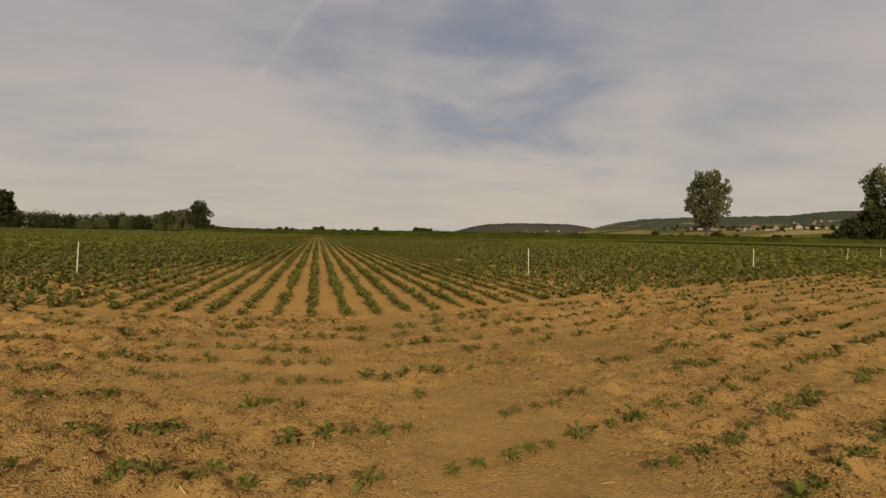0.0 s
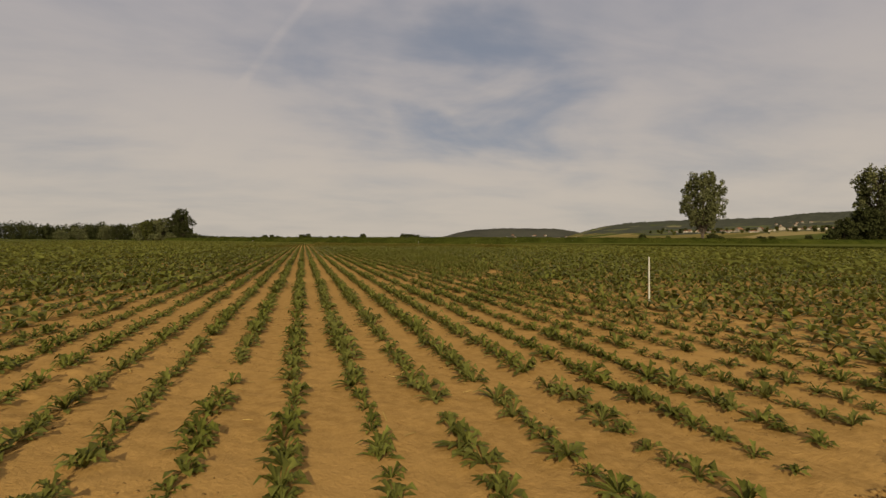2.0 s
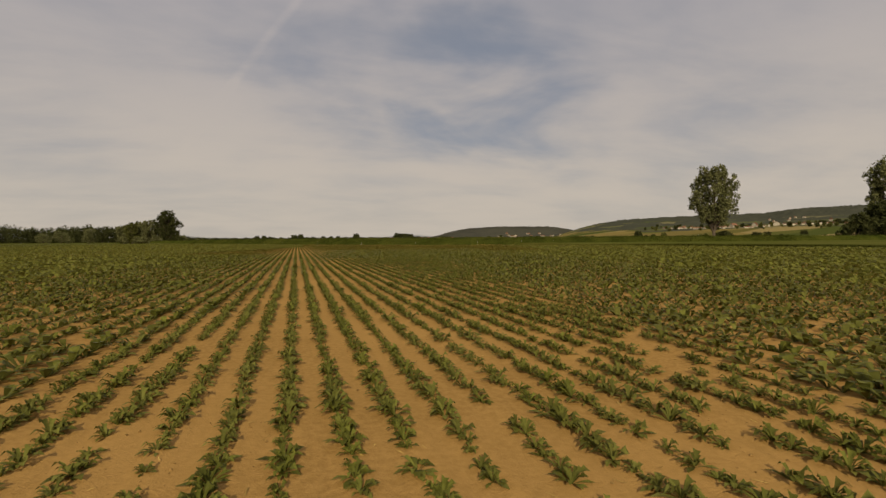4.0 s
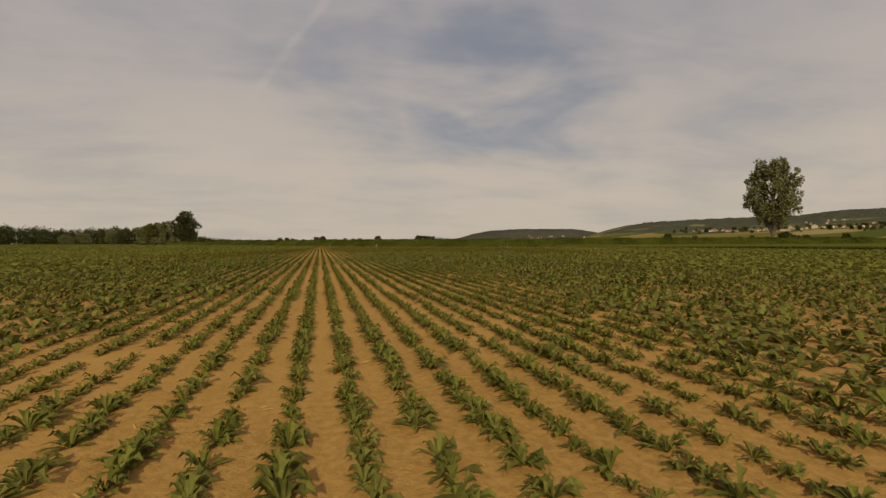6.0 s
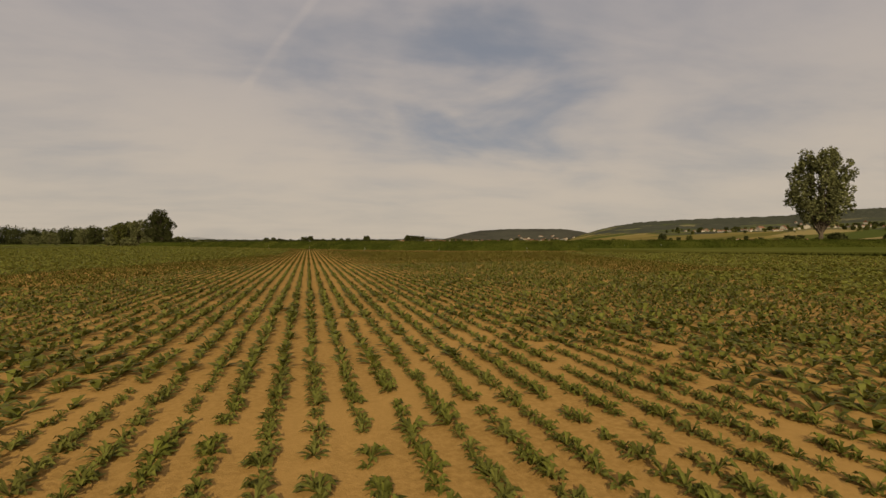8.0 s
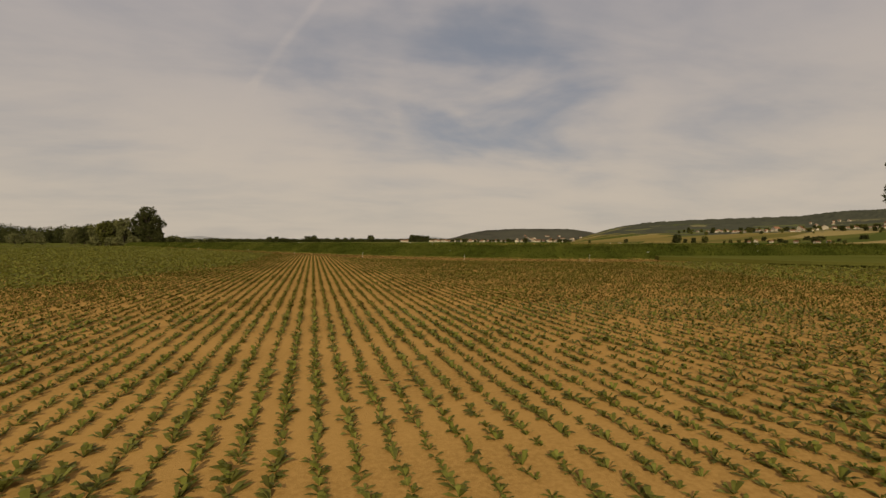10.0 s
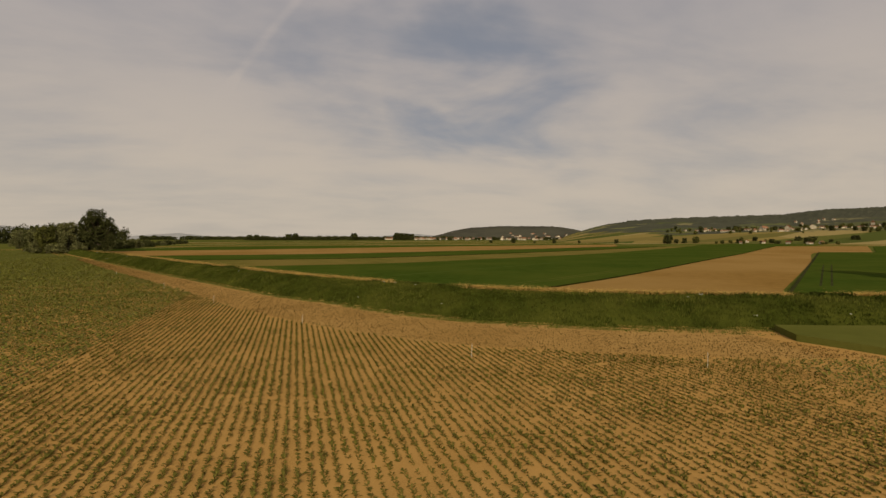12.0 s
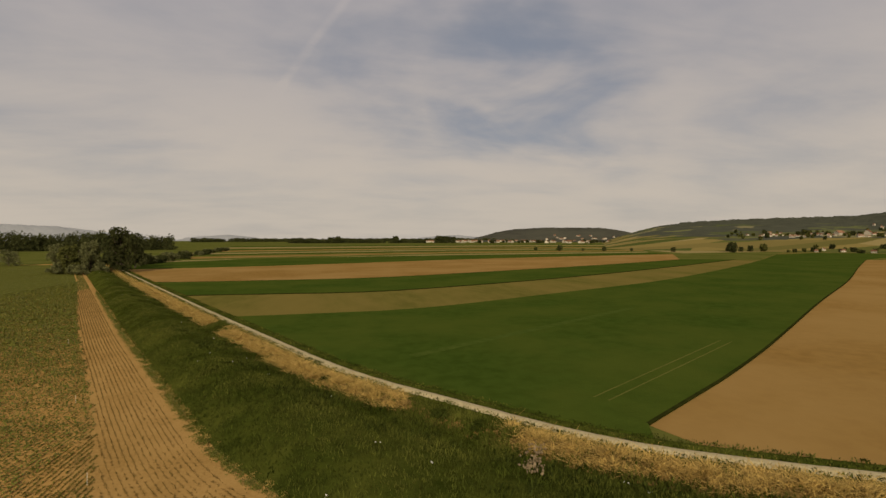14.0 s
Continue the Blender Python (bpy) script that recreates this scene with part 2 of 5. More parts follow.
M = {
    "soil": material("dry_soil", ((0.440, 0.257, 0.080), (0.325, 0.186, 0.055)), 12.0, 0.95, 0.011, 34,
                     second=((0.460, 0.268, 0.084), 0.22, 0.8)),
    "cloddy": material("cloddy_soil", ((0.415, 0.250, 0.085), (0.298, 0.176, 0.058)), 19.0, 0.95, 0.019, 60, crumbs=70,
                       second=((0.465, 0.276, 0.092), 0.35, 0.8)),
    "headland": material("trodden_soil", ((0.385, 0.230, 0.073), (0.290, 0.170, 0.051)), 3.0, 0.95, 0.03, 20,
                         second=((0.430, 0.262, 0.088), 0.1, 0.8)),
    "far_beet": material("far_beet_rows", ((0.078, 0.096, 0.017), (0.130, 0.112, 0.028)), 1.3, 0.9, 0.12, 2.2,
                         second=((0.112, 0.114, 0.026), 0.05, 0.8), squeeze=(1.6, 0.35, 1)),
    "clod": material("soil_clod", ((0.315, 0.192, 0.066), (0.215, 0.130, 0.044)), 30, 0.95, island=0.25),
    "beet": material("beet_leaf", ((0.185, 0.190, 0.036), (0.100, 0.107, 0.016)), 9, 0.5, island=0.36, thin=0.34, spec=0.06,
                     second=((0.185, 0.176, 0.045), 0.6, 0.6)),
    # same crop as beet; darker olive copy paints the lower light on these rows
    "beet_shaded": material("shaded_beet_leaf", ((0.165, 0.146, 0.030), (0.105, 0.098, 0.019)), 9, 0.6, island=0.25, thin=0.25,
                          second=((0.150, 0.125, 0.034), 0.25, 0.7)),
    # small seedlings whose brown tint also paints in the shadowed soil furrows
    "beet_furrow": material("seedling_furrow_shade", ((0.200, 0.128, 0.038), (0.130, 0.084, 0.025)), 9, 0.6, island=0.3, thin=0.2),
    "stem": material("beet_stem", ((0.15, 0.145, 0.035), (0.19, 0.165, 0.05)), 20, 0.6, spread=0.2),
    "grass": material("bank_grass", ((0.048, 0.060, 0.009), (0.026, 0.034, 0.005)), 0.9, 0.8, 0.14, 5.0,
                      second=((0.084, 0.090, 0.015), 0.12, 0.8)),
    "blade": material("grass_blade", ((0.062, 0.078, 0.012), (0.030, 0.040, 0.006)), 0.5, 0.7, island=0.45, thin=0.2,
                      second=((0.116, 0.120, 0.024), 0.13, 0.8)),
    "reed": material("dry_reed", ((0.55, 0.370, 0.115), (0.28, 0.180, 0.052)), 0.9, 0.85, island=0.40,
                     second=((0.42, 0.290, 0.085), 0.5, 0.7)),
    # litter floor, its dark tone deepened to paint shadow between the reed clumps
    "reedbed": material("shaded_reed_litter", ((0.25, 0.155, 0.048), (0.085, 0.060, 0.018)), 1.2, 0.95, 0.10, 4.0),
    "gravel": material("pale_gravel", ((0.48, 0.40, 0.235), (0.37, 0.305, 0.175)), 3.0, 0.95, 0.02, 20),
    "wheat": material("green_wheat", ((0.050, 0.078, 0.0110), (0.037, 0.060, 0.0080)), 0.35, 0.75, 0.10, 2.2,
                      second=((0.066, 0.086, 0.013), 0.035, 0.9)),
    "wheat_pale": material("paler_wheat", ((0.066, 0.092, 0.016), (0.050, 0.074, 0.011)), 0.5, 0.75, 0.08, 2.2),
    "wheat_light": material("light_green_crop", ((0.098, 0.110, 0.021), (0.070, 0.083, 0.015)), 0.3, 0.8, 0.08, 2.2,
                            second=((0.128, 0.124, 0.030), 0.02, 0.9)),
    "olive": material("olive_stubble", ((0.150, 0.128, 0.030), (0.112, 0.102, 0.022)), 0.25, 0.9, 0.05, 3.0,
                      second=((0.185, 0.140, 0.038), 0.03, 0.9), squeeze=(1, 0.3, 1), turn=0.6),
    "bare": material("bare_tilled_soil", ((0.272, 0.160, 0.046), (0.222, 0.127, 0.035)), 0.4, 0.95, 0.03, 6.0,
                     second=((0.315, 0.195, 0.066), 0.02, 0.9)),
    "straw": material("pale_stubble", ((0.29, 0.225, 0.088), (0.22, 0.170, 0.064)), 0.2, 0.95, 0.03, 3.0,
                      second=((0.30, 0.235, 0.095), 0.02, 0.9)),
    "leaf": material("tree_leaf", ((0.190, 0.188, 0.078), (0.112, 0.114, 0.046)), 0.6, 0.6, island=0.45, thin=0.2),
    "leaf_dark": material("dark_tree_leaf", ((0.074, 0.078, 0.028), (0.042, 0.047, 0.017)), 0.5, 0.6, island=0.4, thin=0.15),
    "leaf_pale": material("pale_tree_leaf", ((0.140, 0.140, 0.040), (0.082, 0.086, 0.024)), 0.6, 0.6, island=0.4, thin=0.2),
    "weed": material("rank_weed", ((0.054, 0.066, 0.013), (0.028, 0.036, 0.007)), 0.6, 0.75, island=0.4, thin=0.15),
    "rank": material("rank_grass_edge_shade", ((0.036, 0.040, 0.008), (0.022, 0.025, 0.005)), 0.6, 0.8, island=0.3),
    "bark": material("tree_bark", ((0.16, 0.125, 0.09), (0.08, 0.062, 0.045)), 4, 0.95, 0.03, 12, squeeze=(1, 1, 0.25)),
    "stake": material("white_stake", ((0.78, 0.74, 0.62), (0.66, 0.60, 0.48)), 6, 0.6, 0.002, 30),
    "wall": material("house_plaster", ((0.56, 0.50, 0.39), (0.42, 0.37, 0.28)), 0.4, 0.9, spread=0.35),
    "roof": material("roof_tiles", ((0.25, 0.125, 0.070), (0.15, 0.085, 0.055)), 0.5, 0.9, spread=0.4),
    "glass": material("window_dark", ((0.05, 0.05, 0.05), (0.035, 0.035, 0.04)), 1.0, 0.2, spec=0.5),
    "forest": material("far_forest", ((0.078, 0.074, 0.056), (0.050, 0.049, 0.039)), 0.02, 0.9, 5.0, 0.06,
                       second=((0.096, 0.094, 0.066), 0.003, 0.7)),
    # pale grey has the aerial haze over the ridges painted into it
    "hazed_hill": material("distant_ridge", ((0.37, 0.375, 0.38), (0.32, 0.325, 0.33)), 0.004, 0.95),
    "stone": material("pale_stone", ((0.27, 0.20, 0.115), (0.16, 0.118, 0.068)), 1.5, 0.9, spread=0.2),
    "white": material("white_flower", ((0.75, 0.73, 0.66), (0.6, 0.58, 0.5)), 5, 0.8),
}


def slope_material():
    """Hillside: tilled strips below, meadows among copses on the slope, closed woods along the crest."""
    m = bpy.data.materials.new("hillside")
    m.use_nodes = True
    t = m.node_tree
    link = t.links.new
    b = t.nodes["Principled BSDF"]
    b.inputs["Roughness"].default_value = 0.95
    b.inputs["Specular IOR Level"].default_value = 0.0
    geo = t.nodes.new("ShaderNodeNewGeometry")
    sep = t.nodes.new("ShaderNodeSeparateXYZ")
    link(geo.outputs["Position"], sep.inputs[0])

    def noise_at(scale, detail):
        n = t.nodes.new("ShaderNodeTexNoise")
        n.inputs["Scale"].default_value, n.inputs["Detail"].default_value = scale, detail
        link(geo.outputs["Position"], n.inputs["Vector"])
        return n.outputs["Fac"]

    def cells_at(turn, sx, sy):
        mp = t.nodes.new("ShaderNodeMapping")
        mp.inputs["Rotation"].default_value = (0, 0, radians(turn))
        mp.inputs["Scale"].default_value = (sx, sy, 0.0)
        link(geo.outputs["Position"], mp.inputs[0])
        v = t.nodes.new("ShaderNodeTexVoronoi")
        v.inputs["Scale"].default_value = 1.0
        link(mp.outputs[0], v.inputs["Vector"])
        c = t.nodes.new("ShaderNodeSeparateColor")
        link(v.outputs["Color"], c.inputs[0])
        return c.outputs[0]

    def math_(op, x, y):
        n = t.nodes.new("ShaderNodeMath")
        n.operation = op
        for i, v in enumerate((x, y)):
            if isinstance(v, (int, float)):
                n.inputs[i].default_value = v
            else:
                link(v, n.inputs[i])
        return n.outputs[0]

    def ramp(v, lo, hi):
        n = t.nodes.new("ShaderNodeMapRange")
        n.inputs["From Min"].default_value, n.inputs["From Max"].default_value = lo, hi
        link(v, n.inputs["Value"])
        return n.outputs[0]

    def mix(fac, x, y):
        n = t.nodes.new("ShaderNodeMix")
        n.data_type = "RGBA"
        link(fac, n.inputs["Factor"])
        for sock, v in ((n.inputs[6], x), (n.inputs[7], y)):
            if isinstance(v, tuple):
                sock.default_value = (*v, 1)
            else:
                link(v, sock)
        return n.outputs[2]

    def palette(value, tones):
        r = t.nodes.new("ShaderNodeValToRGB")
        r.color_ramp.interpolation = "CONSTANT"
        e = r.color_ramp.elements
        while len(e) < len(tones):
            e.new(1.0)
        for i, (el, c) in enumerate(zip(e, tones)):
            el.position, el.color = i / len(tones), (*c, 1)
        link(value, r.inputs[0])
        return r.outputs[0]

    fields = palette(cells_at(24, 0.0035, 0.0145), ((0.235, 0.180, 0.058), (0.110, 0.112, 0.030), (0.190, 0.150, 0.048),
                                                    (0.080, 0.094, 0.024), (0.290, 0.225, 0.090), (0.140, 0.122, 0.036)))
    meadows = palette(cells_at(10, 0.0065, 0.0105), ((0.120, 0.128, 0.052), (0.088, 0.100, 0.040), (0.200, 0.178, 0.090),
                                                     (0.150, 0.150, 0.062), (0.098, 0.104, 0.046)))
    grain = noise_at(0.03, 6)
    woods = mix(grain, (0.050, 0.052, 0.037), (0.100, 0.102, 0.070))
    rough = math_("MULTIPLY", math_("SUBTRACT", noise_at(0.006, 5), 0.5), 60.0)
    level = math_("ADD", sep.outputs["Z"], rough)
    copse = ramp(noise_at(0.0085, 4), 0.49, 0.51)          # copses and hedges between the meadows
    copse = math_("MAXIMUM", copse, ramp(noise_at(0.021, 3), 0.57, 0.59))
    crest = ramp(math_("ADD", sep.outputs["Z"], math_("MULTIPLY", rough, 0.5)), 57, 62)
    wooded = math_("MAXIMUM", crest, math_("MULTIPLY", copse, ramp(level, 22, 26)))
    ground = mix(ramp(level, 24, 30), fields, meadows)
    link(mix(wooded, ground, woods), b.inputs["Base Color"])
    bump = t.nodes.new("ShaderNodeBump")
    bump.inputs["Distance"].default_value = 6.0
    link(grain, bump.inputs["Height"])
    link(wooded, bump.inputs["Strength"])
    link(bump.outputs[0], b.inputs["Normal"])
    return m


M["slope"] = slope_material()


# ---- mesh helpers ----
def mesh_from(name, verts, faces, mat, smooth=False):
    """A mesh from arrays of corners and of triangles or quads."""
    me = bpy.data.meshes.new(name)
    verts = np.asarray(verts, dtype=np.float32).reshape(-1, 3)
    faces = np.asarray(faces, dtype=np.int32)
    k = faces.shape[1]
    me.vertices.add(len(verts))
    me.vertices.foreach_set("co", verts.ravel())
    me.loops.add(faces.size)
    me.loops.foreach_set("vertex_index", faces.ravel())
    me.polygons.add(len(faces))
    me.polygons.foreach_set("loop_start", np.arange(0, faces.size, k, dtype=np.int32))
    me.polygons.foreach_set("use_smooth", np.full(len(faces), smooth))
    me.update(calc_edges=True)
    me.materials.append(mat)
    return me


def part(name, me, parent, label="", at=None):
    ob = new(name, me)
    ob.parent = parent
    if at is not None:
        ob.matrix_basis = at
    return tagged(ob, label)


def empty(name, at, label, category, group="", kind=""):
    ob = new(name)
    ob.empty_display_size = 0.2
    ob.matrix_basis = at
    return tagged(ob, label, category, group, kind)


def grid_faces(nu, nv):
    i, j = np.meshgrid(np.arange(nu - 1), np.arange(nv - 1), indexing="ij")
    a = (i * nv + j).ravel()
    return np.stack([a, a + nv, a + nv + 1, a + 1], 1)


def spline(points, step):
    """A smooth line through the points, cut into even steps."""
    p = np.array(points, float)
    p = np.vstack([2 * p[0] - p[1], p, 2 * p[-1] - p[-2]])
    out = []
    for k in range(1, len(p) - 2):
        n = max(2, int(np.linalg.norm(p[k + 1] - p[k]) / step))
        for u in np.linspace(0, 1, n, endpoint=False):
            a = 2 * p[k]
            b = p[k + 1] - p[k - 1]
            c = 2 * p[k - 1] - 5 * p[k] + 4 * p[k + 1] - p[k + 2]
            d = -p[k - 1] + 3 * p[k] - 3 * p[k + 1] + p[k + 2]
            out.append(0.5 * (a + b * u + c * u * u + d * u ** 3))
    out.append(p[-2])
    out = np.array(out)
    s = np.r_[0, np.cumsum(np.linalg.norm(np.diff(out, axis=0), axis=1))]
    q = np.linspace(0, s[-1], int(s[-1] / step) + 1)
    return np.stack([np.interp(q, s, out[:, i]) for i in range(out.shape[1])], 1)


def normals_of(line):
    d = np.gradient(line, axis=0)
    d /= np.linalg.norm(d, axis=1)[:, None]
    return np.stack([-d[:, 1], d[:, 0]], 1)      # to the left of the way


def wave(x, y, s, seed=0.0):
    """Cheap smooth noise of the plan, about -1 to 1."""
    a = np.sin(x * 1.31 * s + 1.7 + seed) * np.cos(y * 1.13 * s - 0.6 + seed * 2)
    b = np.sin((x * 0.83 + y * 1.57) * s * 1.9 + 2.1 + seed * 3) * 0.6
    c = np.cos((x * 2.31 - y * 1.91) * s * 2.3 + 0.4 - seed) * 0.45
    return (a + b + c) / 2.05


# ---- ground: one sheet to the horizon, finely uneven where the flight begins ----
def stretch(fine_lo, fine_hi, fine, limit, grow=1.18):
    """Coordinates that are even in the middle and widen towards the limits."""
    mid = list(np.arange(fine_lo, fine_hi + 1e-6, fine))
    for sign in (-1, 1):
        v, step = (mid[0] if sign < 0 else mid[-1]), fine
        side = []
        while abs(v) < limit:
            step = min(step * grow, 400)
            v += sign * step
            side.append(v)
        mid = side[::-1] + mid if sign < 0 else mid + side
    return np.array(mid)


def lumps(x, y, cell, seed):
    """Smooth random lumps of one size over the plan, about -1 to 1."""
    u, v = x / cell, y / cell
    iu, iv = np.floor(u), np.floor(v)
    fu, fv = u - iu, v - iv
    fu, fv = fu * fu * (3 - 2 * fu), fv * fv * (3 - 2 * fv)

    def corner(a, b):
        h = np.sin(a * 127.1 + b * 311.7 + seed * 74.7) * 43758.5453
        return h - np.floor(h)

    top = corner(iu, iv) * (1 - fu) + corner(iu + 1, iv) * fu
    low = corner(iu, iv + 1) * (1 - fu) + corner(iu + 1, iv + 1) * fu
    return (top * (1 - fv) + low * fv) * 2 - 1


def bend(x):
    """The first headland's rows bow away to both sides."""
    return 0.37 * np.sqrt((x - 0.4) ** 2 + 0.36) - 0.222


def soil_height(x, y):
    fade = np.exp(-((np.clip(np.abs(x - 3) - 9, 0, None) / 14) ** 2) - ((np.clip(np.abs(y - 20) - 30, 0, None) / 25) ** 2))
    q = y - bend(x)
    head = np.clip((7.3 - q) / 0.8, 0, 1)
    rough = wave(x, y, 9, 1) * 0.008 + wave(x, y, 21, 2) * 0.005
    patch = np.clip(0.42 + 0.6 * lumps(x, y, 1.1, 8) + 0.22 * np.clip(np.abs(x - 1.1) - 0.8, 0, 3), 0.08, 1.3)
    clod = np.clip(lumps(x, y, 0.17, 3), -0.2, 1) * 0.042 + np.clip(lumps(x * 0.9 + y * 0.3, y - 0.2 * x, 0.085, 5), -0.1, 1) * 0.048
    ridge = np.cos(2 * math.pi * x / 0.5) * 0.008 * (1 - head) + np.cos(2 * math.pi * (q - 6.9) / 0.56) * 0.008 * head
    broad = wave(x, y, 0.6, 3) * 0.012
    return (rough + clod * (0.22 + head) * patch + ridge + broad) * fade


def build_ground():
    xs = stretch(-4.6, 7.4, 0.042, 4300, 1.10)
    ys = stretch(1.2, 13.0, 0.042, 4300, 1.08)
    x, y = np.meshgrid(xs, ys, indexing="ij")
    z = soil_height(x, y)
    me = mesh_from("ground", np.stack([x, y, z], -1), grid_faces(len(xs), len(ys)), M["soil"], True)
    me.materials.append(M["cloddy"])                # broken, cloddy soil on the first headland
    mid = (ys[:-1] + ys[1:]) / 2
    xm = (xs[:-1] + xs[1:]) / 2
    rough = mid[None, :] - bend(xm)[:, None] < 7.2 + 0.35 * wave(xm[:, None], mid[None, :], 1.3, 2)
    me.polygons.foreach_set("material_index", rough.astype(np.int32).ravel())
    tagged(new("ground", me), "dry brown loamy soil of a wide flat beet field", "ground", kind="structure")


build_ground()

# lines of the plan, from far left to far right: the bank's foot and the near edge of the reeds
FOOT = spline([(-168.8, 562.6), (-72.5, 367.7), (-20.8, 262.6), (-3.6, 228.7), (15.8, 191), (23.9, 179), (29.2, 169.8), (38.6, 158.5),
               (50, 151.5), (60.7, 147.2), (90, 139.5), (180, 131), (380, 120)], 1.0)
REED = spline([(-155, 565), (-89, 431), (-23.3, 301.5), (6, 245), (23.9, 212), (37.4, 194), (50, 179.5), (63, 170.5),
               (85, 160.1), (110, 154), (190, 146), (385, 136)], 1.0)
REED_N = normals_of(REED)
FOOT_N = normals_of(FOOT)


def foot_gap(x, y):
    """How far a point of the field lies from the bank's foot."""
    fy = np.interp(x, FOOT[:, 0], FOOT[:, 1])
    slope = np.interp(x, FOOT[:, 0], np.gradient(FOOT[:, 1], FOOT[:, 0]))
    return (fy - y) / np.sqrt(1 + slope ** 2)


def foot_far(x, y):
    """The same as true distance, for a line of points at one x; negative past the foot."""
    d = np.sqrt(((np.column_stack([np.full_like(y, x), y])[:, None] - FOOT[None, ::3]) ** 2).sum(2).min(1))
    return np.where(y < np.interp(x, FOOT[:, 0], FOOT[:, 1]), d, -d)


def head_width(x):
    """How wide the last headland is, along the bank."""
    return np.interp(x, (-140, -88, -40, 0, 7, 15, 60), (4.0, 5.0, 7.0, 8.0, 8.8, 11.3, 11.8))


def foot_strip(x):
    """How far weeds reach from the bank's foot into the field."""
    return np.interp(x, (20, 36, 48, 62), (0.3, 0.7, 1.5, 2.7))


def along(line, n):
    """n points at even steps of a line."""
    q = np.linspace(0, len(line) - 1, n)
    return np.stack([np.interp(q, np.arange(len(line)), line[:, i]) for i in range(line.shape[1])], 1)


BANK_U = np.array([0.0, 0.06, 0.16, 0.30, 0.42, 0.55, 0.75, 0.92, 1.0])
BANK_Z = np.array([0.0, 0.15, 0.95, 1.95, 2.2, 1.95, 0.8, 0.05, 0.05])


def bank_point(q, u):
    """A place on the bank: q along it from 0 to 1, u across it from the field to the reeds."""
    i = np.asarray(q) * (len(FOOT) - 1)
    j = np.asarray(q) * (len(REED) - 1)
    a = np.stack([np.interp(i, np.arange(len(FOOT)), FOOT[:, k]) for k in (0, 1)], -1)
    b = np.stack([np.interp(j, np.arange(len(REED)), REED[:, k]) for k in (0, 1)], -1)
    u = np.asarray(u)
    p = a + (b - a) * u[..., None]
    z = np.interp(u, BANK_U, BANK_Z) + wave(p[..., 0], p[..., 1], 0.5, 4) * 0.16 * np.sin(np.pi * np.clip(u, 0, 1))
    return np.concatenate([p, z[..., None]], -1)


def build_bank():
    nq, nu = 420, 19
    q, u = np.meshgrid(np.linspace(0, 1, nq), np.linspace(0, 1, nu), indexing="ij")
    v = bank_point(q, u)
    v[:, 0, 2] = v[:, -1, 2] = -0.05
    me = mesh_from("grass_bank", v, grid_faces(nq, nu), M["grass"], True)
    tagged(new("grass_bank", me), "long low embankment of rough green grass beside the field", "embankment", kind="structure")


build_bank()


def ribbon(name, lo, hi, heights, mat, label, category):
    """A strip beside the reeds, from lo to hi metres beyond their near edge, with a height at each of its lines."""
    offs = np.linspace(lo, hi, len(heights))
    v = np.stack([np.concatenate([REED + REED_N * o, np.full((len(REED), 1), z)], 1) for o, z in zip(offs, heights)], 1)
    v[:, 1:-1, 2] += wave(v[:, 1:-1, 0], v[:, 1:-1, 1], 0.8, 6) * 0.03
    me = mesh_from(name, v, grid_faces(len(REED), len(heights)), mat, True)
    return tagged(new(name, me), label, category, kind="structure")


REED_O = np.linspace(-1.5, 3.4, 8)
REED_Z = (0.0, 0.22, 0.55, 0.85, 0.90, 0.75, 0.45, -0.05)
ribbon("reed_bed_floor", -1.5, 3.4, REED_Z, M["reedbed"],
       "strip of flattened dry reed litter, darkened for shade between clumps", "ground")
ribbon("verge", 3.2, 5.5, (-0.05, 0.38, 0.38, -0.05), M["grass"], "narrow green grass verge beside the track", "verge")
ribbon("gravel_track", 5.4, 6.95, (-0.05, 0.36, 0.42, 0.40, 0.42, 0.36, -0.05), M["gravel"],
       "narrow pale gravel farm track", "track")
ribbon("verge", 6.95, 9.3, (-0.05, 0.36, 0.36, 0.2, -0.05), M["grass"], "grass verge between track and fields", "verge")


# ---- fields beyond the track ----
def field(name, outline, height, mat, label, category="field"):
    bm = bmesh.new()
    top = [bm.verts.new((x, y, height)) for x, y in outline]
    low = [bm.verts.new((x, y, -0.05)) for x, y in outline]
    n = len(top)
    for i in range(n):
        bm.faces.new((top[i], low[i], low[(i + 1) % n], top[(i + 1) % n]))
    bmesh.ops.triangulate(bm, faces=[bm.faces.new(top)])
    bmesh.ops.recalc_face_normals(bm, faces=bm.faces)
    me = bpy.data.meshes.new(name)
    bm.to_mesh(me)
    bm.free()
    me.materials.append(mat)
    return tagged(new(name, me), label, category, kind="structure")


def edge(points, step=12.0):
    return [tuple(p) for p in spline(points, step)]


def track_side(lo, hi, off=9.0):
    """The far side of the track, between two values of x."""
    line = REED + REED_N * off
    return [tuple(p) for p in line if lo <= p[0] <= hi][::3]


# a plain of meadow under all of them
plain = track_side(-200, 500, 8.6)
field("meadow_plain", plain + [(2200, 300), (4000, 1500), (3200, 3800), (0, 4200), (-2500, 3800), (-2600, 1500), (-600, 900)],
      0.06, M["wheat_light"], "wide flat plain of pale green meadow")

WHEAT_RIGHT = [(61.3, 186.3), (98.9, 210.1), (176.6, 265.0), (263.8, 325.1), (378.3, 408.7), (497.7, 494.3)]
BARE_LEFT = [(x + 0.12, y - 0.08) for x, y in WHEAT_RIGHT]
WHEAT_FAR = [(2.4, 271.8), (25.1, 273.0), (52.1, 277.1), (110.2, 306.5), (182.3, 346.2), (286.2, 420.8), (406.4, 514.4)]
